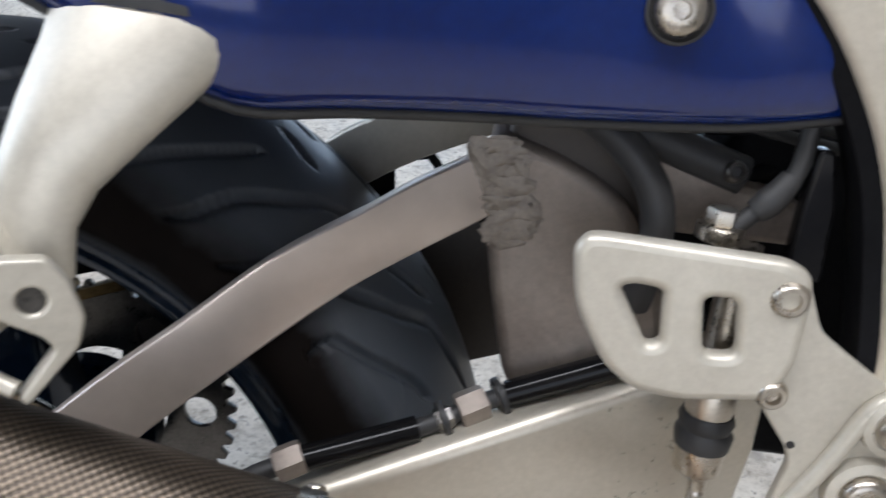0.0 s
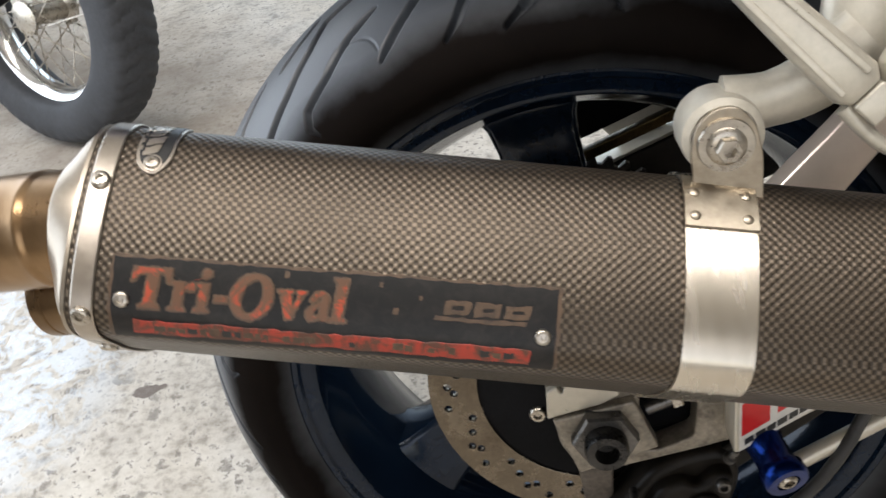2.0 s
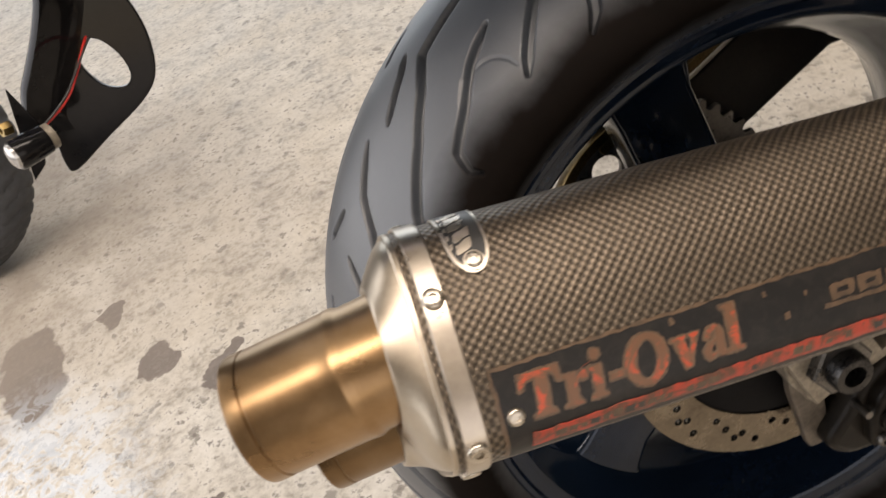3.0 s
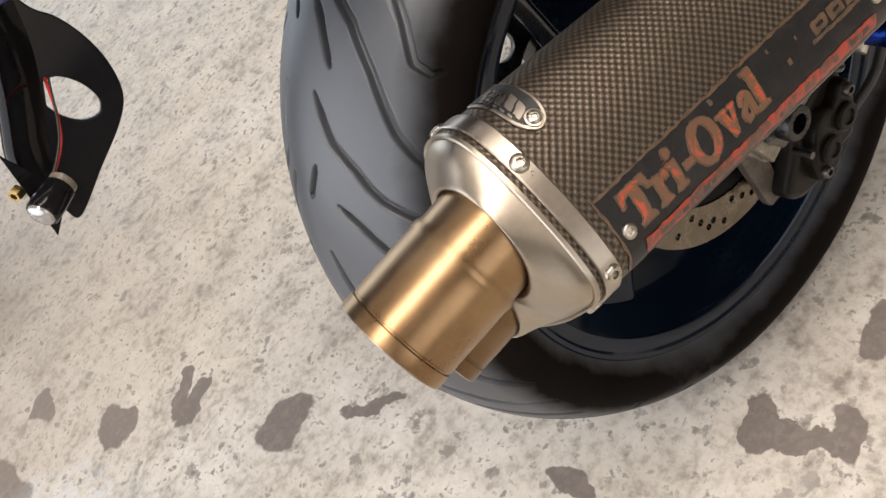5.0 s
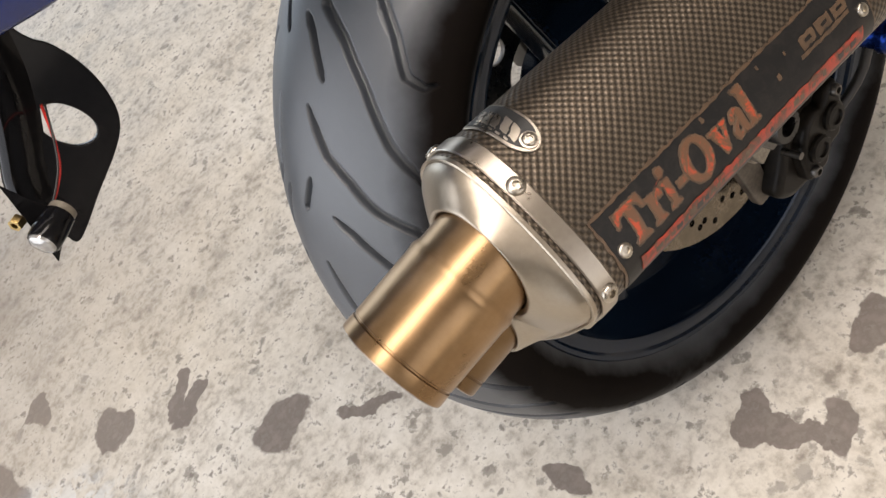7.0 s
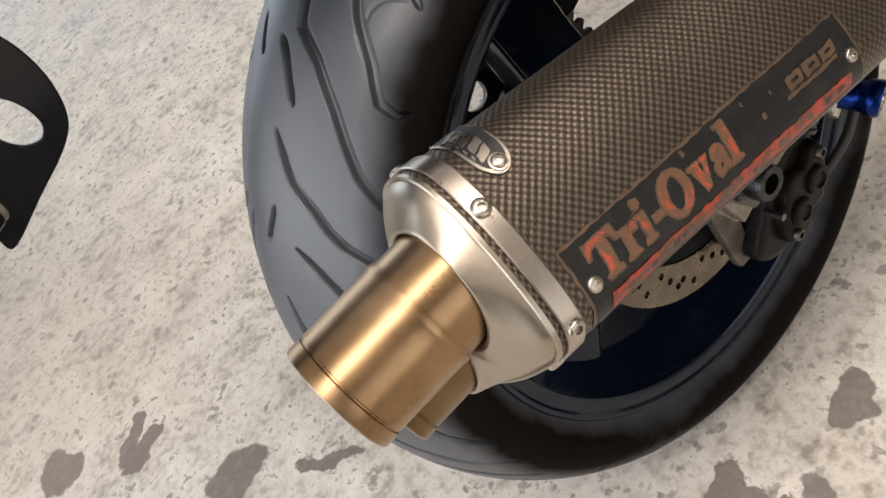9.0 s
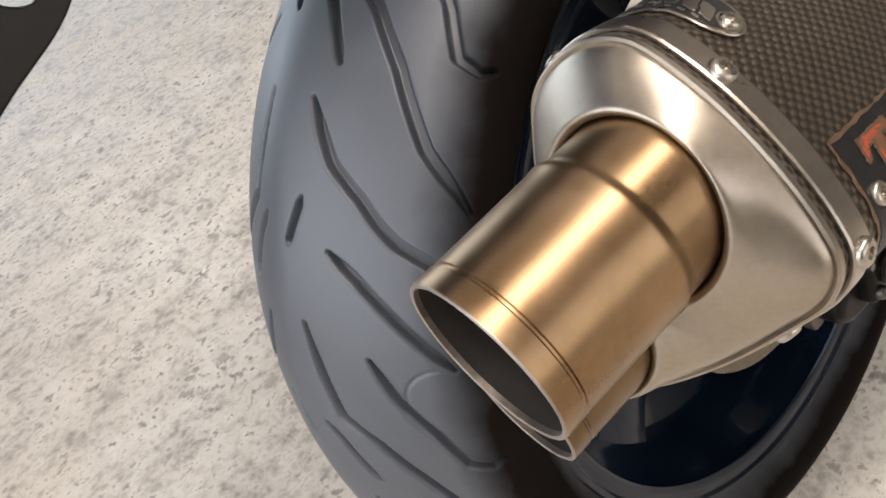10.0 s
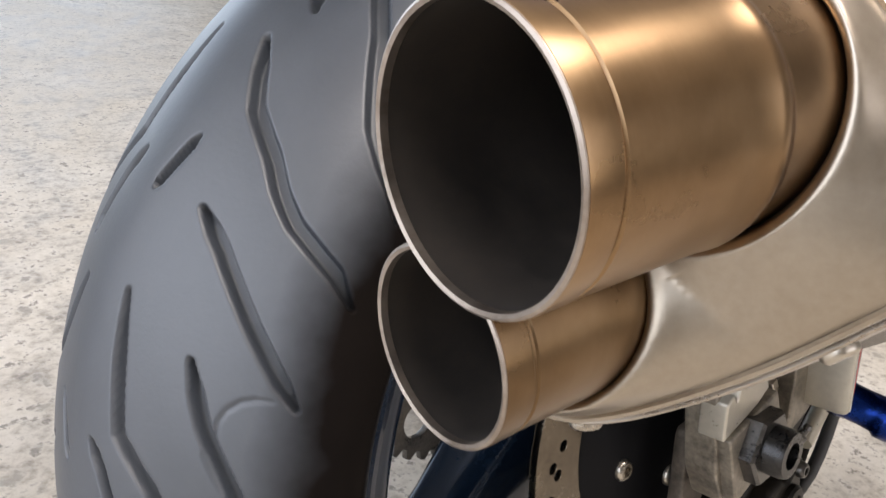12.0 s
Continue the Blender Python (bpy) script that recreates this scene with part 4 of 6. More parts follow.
# ------------------------------------------------------------------ the silencer
SA = Vector((0.97502, 0.02936, -0.22017)).normalized()
SU = Vector((0.03009, -0.99955, 0.0))
SV = Vector((0.22007, 0.00663, 0.97546))
S0 = Vector((-0.224, -0.254, 0.254))
SECTION = [(-0.0666, -0.018), (-0.062, -0.003), (-0.050, 0.0085), (-0.036, 0.0145), (-0.022, 0.0145), (-0.010, 0.008), (0.003, -0.0025), (0.0135, -0.0135),
           (0.0235, -0.026), (0.0315, -0.039), (0.0352, -0.050), (0.031, -0.0625), (0.019, -0.074), (0.0, -0.0905), (-0.022, -0.106), (-0.040, -0.116),
           (-0.054, -0.1195), (-0.066, -0.115), (-0.0725, -0.102), (-0.0735, -0.08), (-0.0725, -0.05)]


def section_table():
    p = np.array([tuple(v) for v in spline2(SECTION[::-1], 12)])
    for _ in range(14):
        p = 0.5 * p + 0.25 * (np.roll(p, 1, 0) + np.roll(p, -1, 0))
    k = int(np.argmin(np.hypot(p[:, 0] - 0.034, p[:, 1] + 0.0415)))
    p = np.roll(p, -k, 0)
    lens = np.r_[0, np.cumsum(np.linalg.norm(np.diff(np.r_[p, p[:1]], axis=0), axis=1))]
    t = np.roll(p, -1, 0) - np.roll(p, 1, 0)
    t /= np.linalg.norm(t, axis=1)[:, None]
    nrm = np.stack([t[:, 1], -t[:, 0]], 1)
    return p, lens, nrm


SP, SL, SN = section_table()
PERIM = SL[-1]


def on_can(s, around, off=0.0, shrink=1.0):
    """A point on the silencer's sleeve: s along it from the rear band, around it from the decal's screws (up is positive), off the surface."""
    q = around % PERIM
    cols = [np.interp(q, SL, np.r_[c, c[:1]]) for c in (SP[:, 0], SP[:, 1], SN[:, 0], SN[:, 1])]
    return S0 + SA * s + SU * float(cols[0] + cols[2] * off) + SV * float(cols[1] + cols[3] * off)


def can_ring(s, off, scale=1.0, centre=(-0.026, -0.050)):
    out = []
    for (u, v), (a, b) in zip(SP, SN):
        u, v = centre[0] + (u - centre[0]) * scale + a * off, centre[1] + (v - centre[1]) * scale + b * off
        out.append(S0 + SA * s + SU * float(u) + SV * float(v))
    return out


def loft(name, rings, cap0=True, cap1=True, smooth=40, uv=None):
    n = len(rings[0])
    verts = [v for r in rings for v in r]
    faces = [(i * n + k, i * n + (k + 1) % n, (i + 1) * n + (k + 1) % n, (i + 1) * n + k) for i in range(len(rings) - 1) for k in range(n)]
    if cap0:
        faces.append(tuple(range(n)))
    if cap1:
        faces.append(tuple(range((len(rings) - 1) * n, len(rings) * n))[::-1])
    me = mesh_from(name, verts, [f[::-1] for f in faces], smooth)
    if uv:
        lay = me.uv_layers.new(name="weave")
        for poly in me.polygons:
            for li in poly.loop_indices:
                vi = me.loops[li].vertex_index
                i, k = vi // n, vi % n
                around = SL[k] if not (k == 0 and any(me.loops[x].vertex_index % n == n - 1 for x in poly.loop_indices)) else PERIM
                lay.data[li].uv = (uv[i], around)
    return me


def around_patch(name, s0, s1, a0, a1, off, thick, ns=2, na=10, smooth=30):
    """A thin curved sheet that lies on the sleeve."""
    verts, faces = [], []
    for h in (off, off + thick):
        for i in range(ns + 1):
            for j in range(na + 1):
                verts.append(on_can(s0 + (s1 - s0) * i / ns, a0 + (a1 - a0) * j / na, h))
    w, layer = na + 1, (ns + 1) * (na + 1)
    for i in range(ns):
        for j in range(na):
            a = i * w + j
            faces += [(layer + a, layer + a + w, layer + a + w + 1, layer + a + 1), (a, a + 1, a + w + 1, a + w)]
    edge = [j for j in range(w)] + [i * w + na for i in range(1, ns + 1)] + [ns * w + j for j in range(na - 1, -1, -1)] + [i * w for i in range(ns - 1, 0, -1)]
    for p, q in zip(edge, edge[1:] + edge[:1]):
        faces.append((p, q, layer + q, layer + p))
    bm = bmesh.new()
    vs = [bm.verts.new(v) for v in verts]
    for f in faces:
        bm.faces.new([vs[i] for i in f])
    return from_bm(name, bm, smooth)


def shaped_on_can(name, loops, off, thick, bend=True, smooth=30):
    """Flat 2D loops (s, around) cut fine and laid on the sleeve."""
    me = plate(name, loops, thick, min(0.0003, thick * 0.3), Matrix(), smooth, 0)
    bm = bmesh.new()
    bm.from_mesh(me)
    bpy.data.meshes.remove(me)
    long_edges = [e for e in bm.edges if e.calc_length() > 0.006]
    bmesh.ops.subdivide_edges(bm, edges=long_edges, cuts=3, use_grid_fill=False)
    bmesh.ops.triangulate(bm, faces=bm.faces)
    for v in bm.verts:
        v.co = on_can(v.co.x, v.co.y, off + thick / 2 + v.co.z)
    return from_bm(name, bm, smooth)


def grow(loop, d):
    """A closed 2D loop moved outwards by d (inwards where the loop is a hole)."""
    n = len(loop)
    out = []
    for k in range(n):
        t = Vector(loop[(k + 1) % n]) - Vector(loop[k - 1])
        t.normalize()
        out.append((loop[k][0] + t.y * d, loop[k][1] - t.x * d))
    return out


def wander(loop, rnd, amp):
    return [(x + rnd.uniform(-amp, amp), y + rnd.uniform(-amp, amp)) for x, y in loop]


def dense(pts, step=0.7):
    out = []
    for (xa, ya), (xb, yb) in zip(pts, pts[1:] + pts[:1]):
        k = max(int(math.hypot(xb - xa, yb - ya) / step), 1)
        out += [(xa + (xb - xa) * i / k, ya + (yb - ya) * i / k) for i in range(k)]
    return out


def ring_2d(cx, cy, rx, ry, turn=0.0, n=40):
    c, q = math.cos(radians(turn)), math.sin(radians(turn))
    pts = ((rx * math.cos(2 * math.pi * k / n), ry * math.sin(2 * math.pi * k / n)) for k in range(n))
    return [(cx + x * c - y * q, cy + x * q + y * c) for x, y in pts]


def tri_oval():
    """The bold serif word Tri-Oval in millimetres, each letter as an outline and its holes; then sloped and put on the decal."""
    def stem(x0, x1, y1, foot=1.7):
        return [(x0 - foot, 0), (x1 + foot, 0), (x1 + foot, 1.3), (x1, 2.6), (x1, y1), (x0 - foot, y1), (x0 - foot, y1 - 1.2), (x0, y1 - 2.4), (x0, 2.6), (x0 - foot, 1.3)]
    cap_t = [(25.4, 0), (35.4, 0), (35.4, 1.4), (33.2, 2.8), (33.2, 15.6), (35.4, 15.4), (37.4, 11.6), (38.8, 11.8), (38.4, 18.6), (21.0, 18.6), (20.6, 11.8), (22.0, 11.6), (24.2, 15.4), (27.6, 15.6), (27.6, 2.8), (25.4, 1.4)]
    low_r = [(38.9, 0), (47.0, 0), (47.0, 1.3), (45.2, 2.6), (45.2, 8.0), (46.4, 9.9), (47.4, 8.8), (49.6, 9.2), (50.3, 11.4), (48.6, 13.3), (46.2, 12.6), (45.2, 11.2), (45.2, 13.2), (38.9, 13.2), (38.9, 12.0), (40.6, 10.8), (40.6, 2.6), (38.9, 1.3)]
    low_v = [(86.6, 13.0), (93.6, 13.0), (93.6, 11.7), (92.8, 11.2), (94.6, 5.6), (96.2, 11.0), (95.2, 11.7), (95.2, 13.0), (99.8, 13.0), (99.8, 11.8), (98.6, 10.8), (95.0, -0.3), (92.0, -0.3), (88.2, 10.8), (86.6, 11.8)]
    low_a = [(102.0, 10.2), (101.6, 8.4), (104.4, 8.2), (105.0, 10.6), (106.6, 10.8), (106.8, 8.6), (103.0, 6.8), (100.8, 4.6), (100.8, 1.8), (103.0, -0.2), (105.6, 0.4), (107.2, 1.8), (108.0, 0.0), (111.2, 0.2), (111.2, 1.5), (110.6, 2.4), (110.6, 9.8), (109.0, 12.6), (106.0, 13.3), (103.4, 12.6)]
    hole_a = [(106.8, 6.6), (106.8, 3.4), (105.6, 2.2), (104.4, 2.8), (104.4, 4.8)]
    letters = [[dense(cap_t)], [dense(low_r)], [dense(stem(51.8, 56.2, 13.2))], [ring_2d(54.0, 17.2, 2.4, 2.3)], [dense([(59.0, 5.0), (65.6, 5.0), (65.6, 8.0), (59.0, 8.0)])],
               [ring_2d(75.6, 8.6, 9.7, 10.6, -8, 60), ring_2d(75.8, 8.6, 4.5, 7.6, -8, 40)[::-1]],
               [dense(low_v[::-1])], [dense(low_a), dense(hole_a)], [dense(stem(112.6, 117.6, 19.8))]]

    def area(lp):
        return sum(a[0] * b[1] - b[0] * a[1] for a, b in zip(lp, lp[1:] + lp[:1]))
    out = []
    for loops in letters:
        loops = [lp if (area(lp) > 0) == (k == 0) else lp[::-1] for k, lp in enumerate(loops)]
        out.append([[((x + 0.10 * (y - 8)) / 1000, (y - 3.3 + 0.017 * (x - 25)) / 1000) for x, y in lp] for lp in loops])
    return out


def normal_at(around):
    a, b = on_can(0, around, 0), on_can(0, around, 0.01)
    return (b - a).normalized()


def outlet(name, tip, d, r, length, parent, step, material, label):
    """A heat-tinted outlet tube with a ridge, a rolled lip and a real bore."""
    d = Vector(d).normalized()
    m = frame_to(Vector(tip) - d * length, d, (0, 0, 1))
    w = 0.0013
    prof = [(r * 0.968, 0.006), (r * 0.968, length * step - 0.0036), (r * 0.975, length * step - 0.0024), (r * 0.995, length * step - 0.0010), (r * 1.010, length * step + 0.0002), (r * 1.015, length * step + 0.0014), (r * 1.011, length * step + 0.0028), (r * 1.001, length * step + 0.0044),
            (r, length * 0.5), (r, length - 0.0092), (r * 0.980, length - 0.0088), (r * 0.980, length - 0.0080), (r * 1.006, length - 0.0074), (r * 1.010, length - 0.0014), (r * 1.004, length - 0.0002), (r - w * 0.6, length),
            (r - w, length - 0.0008), (r - w * 1.2, length * 0.5), (r - w * 1.6, -0.10)]
    tube = part(name, lathe(name, prof[:-2], m, 72, 35, caps=False), material, parent, label)
    bore = lathe("bore", [(r - w, length - 0.0012), (r - w * 1.4, length * 0.5), (r * 0.92, 0.004), (r * 0.90, -0.022)], m, 56, 40, caps=False)
    bore.flip_normals()
    part("bore", bore, SOOT, tube, "sooty brown tube bore")
    part("lip", lathe("lip", [(r * 1.002, length - 0.0018), (r * 1.000, length + 0.0002), (r - w * 0.5, length + 0.0006), (r - w * 1.15, length + 0.0002), (r - w * 1.15, length - 0.0018)], m, 72, 50, closed=True), LIPM, tube, "pale scuffed tube lip")
    return tube


def silencer():
    s_rows = [-0.0082] + [0.49 * k / 40 - 0.012 for k in range(1, 42)]
    can = part("silencer", loft("silencer", [can_ring(s, 0) for s in s_rows], False, False, 40, s_rows), CARBON, BIKE, "three-sided oval silencer in woven carbon fibre")
    inner = loft("liner", [can_ring(s, -0.0025) for s in (-0.0078, 0.47)], False, False, 40)
    part("liner", inner, MATTBLK, can)
    # end cap: sloping up from its edge to a rounded lip round each tube hole
    tubes = ((Vector((-0.3181, -0.2262, 0.2215)), 0.0297), (Vector((-0.3031, -0.2022, 0.1732)), 0.0243))
    run = Vector((-0.0625, 0.0086, -0.0043)).normalized()
    scales = [1.0, 0.9985, 0.995, 0.99, 0.983, 0.974, 0.963] + [0.95 - 0.95 * k / 360 for k in range(360)]
    rings, gone, near_hole, fillet = [can_ring(-0.004, -0.0012, 1.0)], set(), set(), 0.0032
    rim_ring, middle = can_ring(-0.0086, -0.0012, 1.0), can_ring(-0.0086, -0.0012, 0.0)
    reach = [(a - b).length for a, b in zip(rim_ring, middle)]
    for k in scales:
        ring = []
        for i, p in enumerate(can_ring(-0.0086, -0.0012, k)):
            q, deep, gap, rim_at = p - SA * 0.0160, -1.0, 1.0, None
            for tip, rt in tubes:
                foot = tip + run * (q - tip).dot(run)
                off, lip = (q - foot).length, rt * 0.977 + fillet
                gap = min(gap, max(off - lip, 0.0))
                if lip - off > deep:
                    deep, rim_at = lip - off, (foot, (q - foot).normalized(), lip)
            # a straight slope from the rounded edge up to the nearest hole
            edge = (1 - k) * reach[i]
            h = 0.0008 + 0.0027 * (1 - math.exp(-edge / 0.0016)) + 0.0125 * (edge / (edge + gap + 1e-6)) ** 0.9
            p = p - SA * h
            if deep > -0.004:
                near_hole.add(len(rings) * len(SP) + i)
            if deep > 0:
                # roll over the lip and down into the hole
                th = min(deep / fillet, math.pi / 2)
                down = fillet * (1 - math.cos(th)) + max(deep - fillet * math.pi / 2, 0)
                p = rim_at[0] + rim_at[1] * (rim_at[2] - fillet * math.sin(th)) - run * down
                if deep > 0.011:
                    gone.add(len(rings) * len(SP) + i)
            ring.append(p)
        rings.append(ring)
    cap = loft("end_cap", rings, False, True, 60)
    bm = bmesh.new()
    bm.from_mesh(cap)
    bm.verts.ensure_lookup_table()
    soft_zone = [bm.verts[i] for i in near_hole]
    for _ in range(10):
        bmesh.ops.smooth_vert(bm, verts=soft_zone, factor=0.5, use_axis_x=True, use_axis_y=True, use_axis_z=True)
    bmesh.ops.delete(bm, geom=[bm.verts[i] for i in gone], context="VERTS")
    bm.to_mesh(cap)
    bm.free()
    part("end_cap", cap, CAP, can, "satin brushed aluminium end cap")
    part("cap_lip", loft("cap_lip", [can_ring(s, o) for s, o in ((-0.0106, -0.0016), (-0.0111, -0.0006), (-0.0106, 0.0003), (-0.0086, 0.0004), (-0.0080, -0.001))], False, False, 50), CAP, can)
    for s0, s1, nm in ((-0.0056, 0.0046, "rear_band"), (0.4700, 0.4820, "front_band")):
        band = part(nm, loft(nm, [can_ring(s, o) for s, o in ((s0, 0.0002), (s0 - 0.0001, 0.0012), (s0 + 0.0006, 0.0017), (s1 - 0.0006, 0.0017), (s1 + 0.0001, 0.0012), (s1, 0.0002))], False, False, 35), BAND, can, "polished aluminium band")
        mid = (s0 + s1) / 2
        for a in (-0.0085, 0.0535, 0.118, 0.19, 0.26, 0.33):
            screw("band_screw", on_can(mid, a, 0.0016), normal_at(a), 0.0046, 0.0022, STEEL, band, socket=0.42)
    d = Vector((-0.0625, 0.0086, -0.0043))
    outlet("outlet_tube", (-0.3181, -0.2262, 0.2215), d, 0.0297, 0.084, can, 0.385, TITAN, "bronze heat-tinted outlet tube")
    outlet("outlet_tube", (-0.3031, -0.2022, 0.1732), d, 0.0243, 0.074, can, 0.33, TITANSHADE, "smaller outlet tube, bronze darkened for its shade")
    # inlet cone and pipe
    cone = [can_ring(s, -0.001, k) for s, k in ((0.482, 1.0), (0.494, 1.0), (0.498, 0.98))]
    for s, k in ((0.52, 0.88), (0.55, 0.74), (0.585, 0.60), (0.62, 0.50)):
        base = can_ring(s, -0.001, k)
        mean = sum(base, Vector()) / len(base)
        u = (s - 0.50) / 0.12
        cone.append([b.lerp(mean + (b - mean).normalized() * 0.029, min(u, 1.0)) for b in base])
    part("inlet_cone", loft("inlet_cone", cone, False, True, 50), RUSTY, can, "heat-browned inlet cone")
    end = sum(cone[-1], Vector()) / len(cone[-1])
    part("link_pipe", sweep("link_pipe", [end - SA * 0.01, end + SA * 0.08, end + SA * 0.16 + Vector((0, 0.03, -0.03)), end + SA * 0.25 + Vector((0, 0.09, -0.07))], 0.0275, 28), RUSTY, can)
    coil = [Vector((0.312, -0.150, 0.104)) + Vector((0.94, 0.1, -0.20)) * (0.10 * k / 120) + Vector((0, math.cos(k * 0.9), math.sin(k * 0.9))) * 0.0045 for k in range(121)]
    part("exhaust_spring", sweep("exhaust_spring", coil, 0.0012, 6, 60, None, 1), GOLD, can, "rusty coil spring")
    part("spring_hook", sweep("spring_hook", [(0.314, -0.150, 0.104), (0.306, -0.151, 0.109), (0.300, -0.151, 0.104), (0.303, -0.150, 0.098), (0.309, -0.148, 0.098)], 0.0016, 8), GOLD, can)
    # decal, a little askew on the sleeve
    rag = random.Random(11)

    def quad(corners, amp, step=0.004):
        """A four-cornered patch with ragged edges."""
        pts = []
        for (xa, ya), (xb, yb) in zip(corners, corners[1:] + corners[:1]):
            k = max(int(math.hypot(xb - xa, yb - ya) / step), 1)
            for i in range(k):
                pts.append((xa + (xb - xa) * i / k + rag.uniform(-amp, amp), ya + (yb - ya) * i / k + rag.uniform(-amp, amp)))
        return pts

    def ragged(s0, s1, a0, a1, amp, step=0.004):
        return quad(((s0, a0), (s1, a0), (s1, a1), (s0, a1)), amp, step)
    part("decal_residue", shaped_on_can("decal_residue", [quad(((0.0110, -0.0208), (0.2146, -0.0172), (0.2146, 0.0228), (0.0110, 0.0206)), 0.0007, 0.0022)], 0.0002, 0.0004), DECALEDGE, can, "brown ragged decal edge")
    part("decal", shaped_on_can("decal", [quad(((0.0126, -0.0200), (0.2130, -0.0164), (0.2130, 0.0216), (0.0126, 0.0192)), 0.0005)], 0.0005, 0.0004), DECAL, can, "scuffed black decal with orange-red lettering")
    for loops in tri_oval():
        solid = loops[1:] if len(loops) > 1 else []
        grown = [wander(grow(loops[0], 0.0006), rag, 0.00034)] + [wander(grow(h, 0.0005), rag, 0.0002) for h in solid]
        inner = [wander(grow(loops[0], -0.0003), rag, 0.00030)] + [wander(grow(h, -0.0002), rag, 0.0002) for h in solid]
        part("letter_edge", shaped_on_can("letter_edge", grown, 0.0010, 0.0003), DECALEDGE, can)
        part("letter", shaped_on_can("letter", inner, 0.0012, 0.0004), DECALRED, can)
    part("decal_stripe", shaped_on_can("decal_stripe", [quad(((0.0225, -0.0158), (0.2025, -0.0132), (0.2025, -0.0058), (0.0225, -0.0083)), 0.0006)], 0.0010, 0.0004), DECALSTR, can)
    mark = random.Random(23)
    x = 0.026
    while x < 0.192:
        w, low = mark.uniform(0.0022, 0.0052), -0.0138 + 0.0145 * (x - 0.0225)
        if mark.random() < 0.8:
            part("stripe_bar", shaped_on_can("stripe_bar", [ragged(x, x + w, low, low + mark.uniform(0.0024, 0.0036), 0.0004, 0.0018)], 0.0013, 0.0002), DECALEDGE if mark.random() < 0.6 else BLACKINK, can)
        x += w + 0.0012
    for sa in (0.1615, 0.1752, 0.1885):
        part("decal_bar", shaped_on_can("decal_bar", [quad(((sa, 0.0062), (sa + 0.0118, 0.0066), (sa + 0.0128, 0.0128), (sa + 0.0010, 0.0124)), 0.0005, 0.0025), quad(((sa + 0.0040, 0.0086), (sa + 0.0092, 0.0088), (sa + 0.0095, 0.0104), (sa + 0.0042, 0.0102)), 0.0003, 0.0025)[::-1]], 0.0010, 0.0003), DECALEDGE, can)
    part("decal_bar", shaped_on_can("decal_bar", [quad(((0.1580, 0.0034), (0.1990, 0.0040), (0.1992, 0.0058), (0.1580, 0.0052)), 0.0005, 0.003)], 0.0010, 0.0003), DECALEDGE, can)
    for s, a, r in ((0.1405, 0.0052, 0.0012), (0.1512, 0.0120, 0.0007), (0.0905, 0.0172, 0.0011), (0.1330, 0.0165, 0.0008)):
        part("decal_chip", shaped_on_can("decal_chip", [ragged(s - r, s + r, a - r, a + r * 1.6, r * 0.3, r)], 0.0010, 0.0002), DECALEDGE, can)
    for s in (0.0175, 0.207):
        screw("decal_screw", on_can(s, 0.0, 0.0009), normal_at(0.0), 0.0038, 0.0017, STEEL, can, socket=0.42)
    # tongue-shaped badge beside the rear band
    outline = [(0.0205 - 0.0090 * math.cos(math.pi * k / 24), 0.0735 - 0.0142 * math.sin(math.pi * k / 24)) for k in range(25)]
    outline = [(0.0112, 0.1005)] + outline + [(0.0298, 0.1005)]
    part("badge", shaped_on_can("badge", [outline], 0.0004, 0.0009), BAND, can, "worn silver badge plate with black print")
    inner_o = [(0.0205 + (x - 0.0205) * 0.84, 0.082 + (a - 0.082) * 0.90) for x, a in outline]
    part("badge_print", shaped_on_can("badge_print", [inner_o], 0.0014, 0.0002), BLACKINK, can)
    for a0, a1, x0, x1 in ((0.0694, 0.0742, 0.0152, 0.0218), (0.0750, 0.0798, 0.0152, 0.0226), (0.0806, 0.0852, 0.0152, 0.0220), (0.0860, 0.0906, 0.0152, 0.0228), (0.0914, 0.0955, 0.0152, 0.0222)):
        part("badge_bar", shaped_on_can("badge_bar", [quad(((x0, a0 - 0.0012), (x1, a0 + 0.0014), (x1 + 0.0012, a1 + 0.0012), (x0 + 0.0004, a1 - 0.0014)), 0.0005, 0.0014)], 0.0017, 0.0003), BAND, can)
    for k in range(5):
        part("badge_bar", shaped_on_can("badge_bar", [quad(((0.0132, 0.0712 + 0.0046 * k), (0.0144, 0.0716 + 0.0046 * k), (0.0144, 0.0742 + 0.0046 * k), (0.0132, 0.0738 + 0.0046 * k)), 0.0002, 0.0012)], 0.0017, 0.0003), BAND, can)
    part("badge_boss", lathe("badge_boss", [(0.0046, -0.0004), (0.0045, 0.0005), (0.0036, 0.0006)], frame_to(on_can(0.0208, 0.0648, 0.0014), normal_at(0.0648)), 24), BAND, can)
    screw("badge_screw", on_can(0.0208, 0.0648, 0.0019), normal_at(0.0648), 0.0036, 0.0014, STEEL, can, socket=0.42)
    # hanging strap
    part("strap", loft("strap", [can_ring(s, o) for s, o in ((0.2694, 0.0003), (0.2694, 0.0017), (0.3025, 0.0017), (0.3025, 0.0003))], False, False, 30), STRAP, can, "polished metal hanging strap")
    tab = part("strap_tab", around_patch("strap_tab", 0.2688, 0.3030, 0.0568, 0.085, 0.0019, 0.0018, 3, 12), TABM, can, "riveted steel tab")
    for s in (0.2735, 0.2978):
        for a in (0.0618, 0.0738):
            part("rivet", lathe("rivet", [(0.0026, 0), (0.0024, 0.0007), (0.0014, 0.0012), (0.0002, 0.0013)], frame_to(on_can(s, a, 0.0036), normal_at(a)), 14), TABM, tab)
    return can


CAN = silencer()


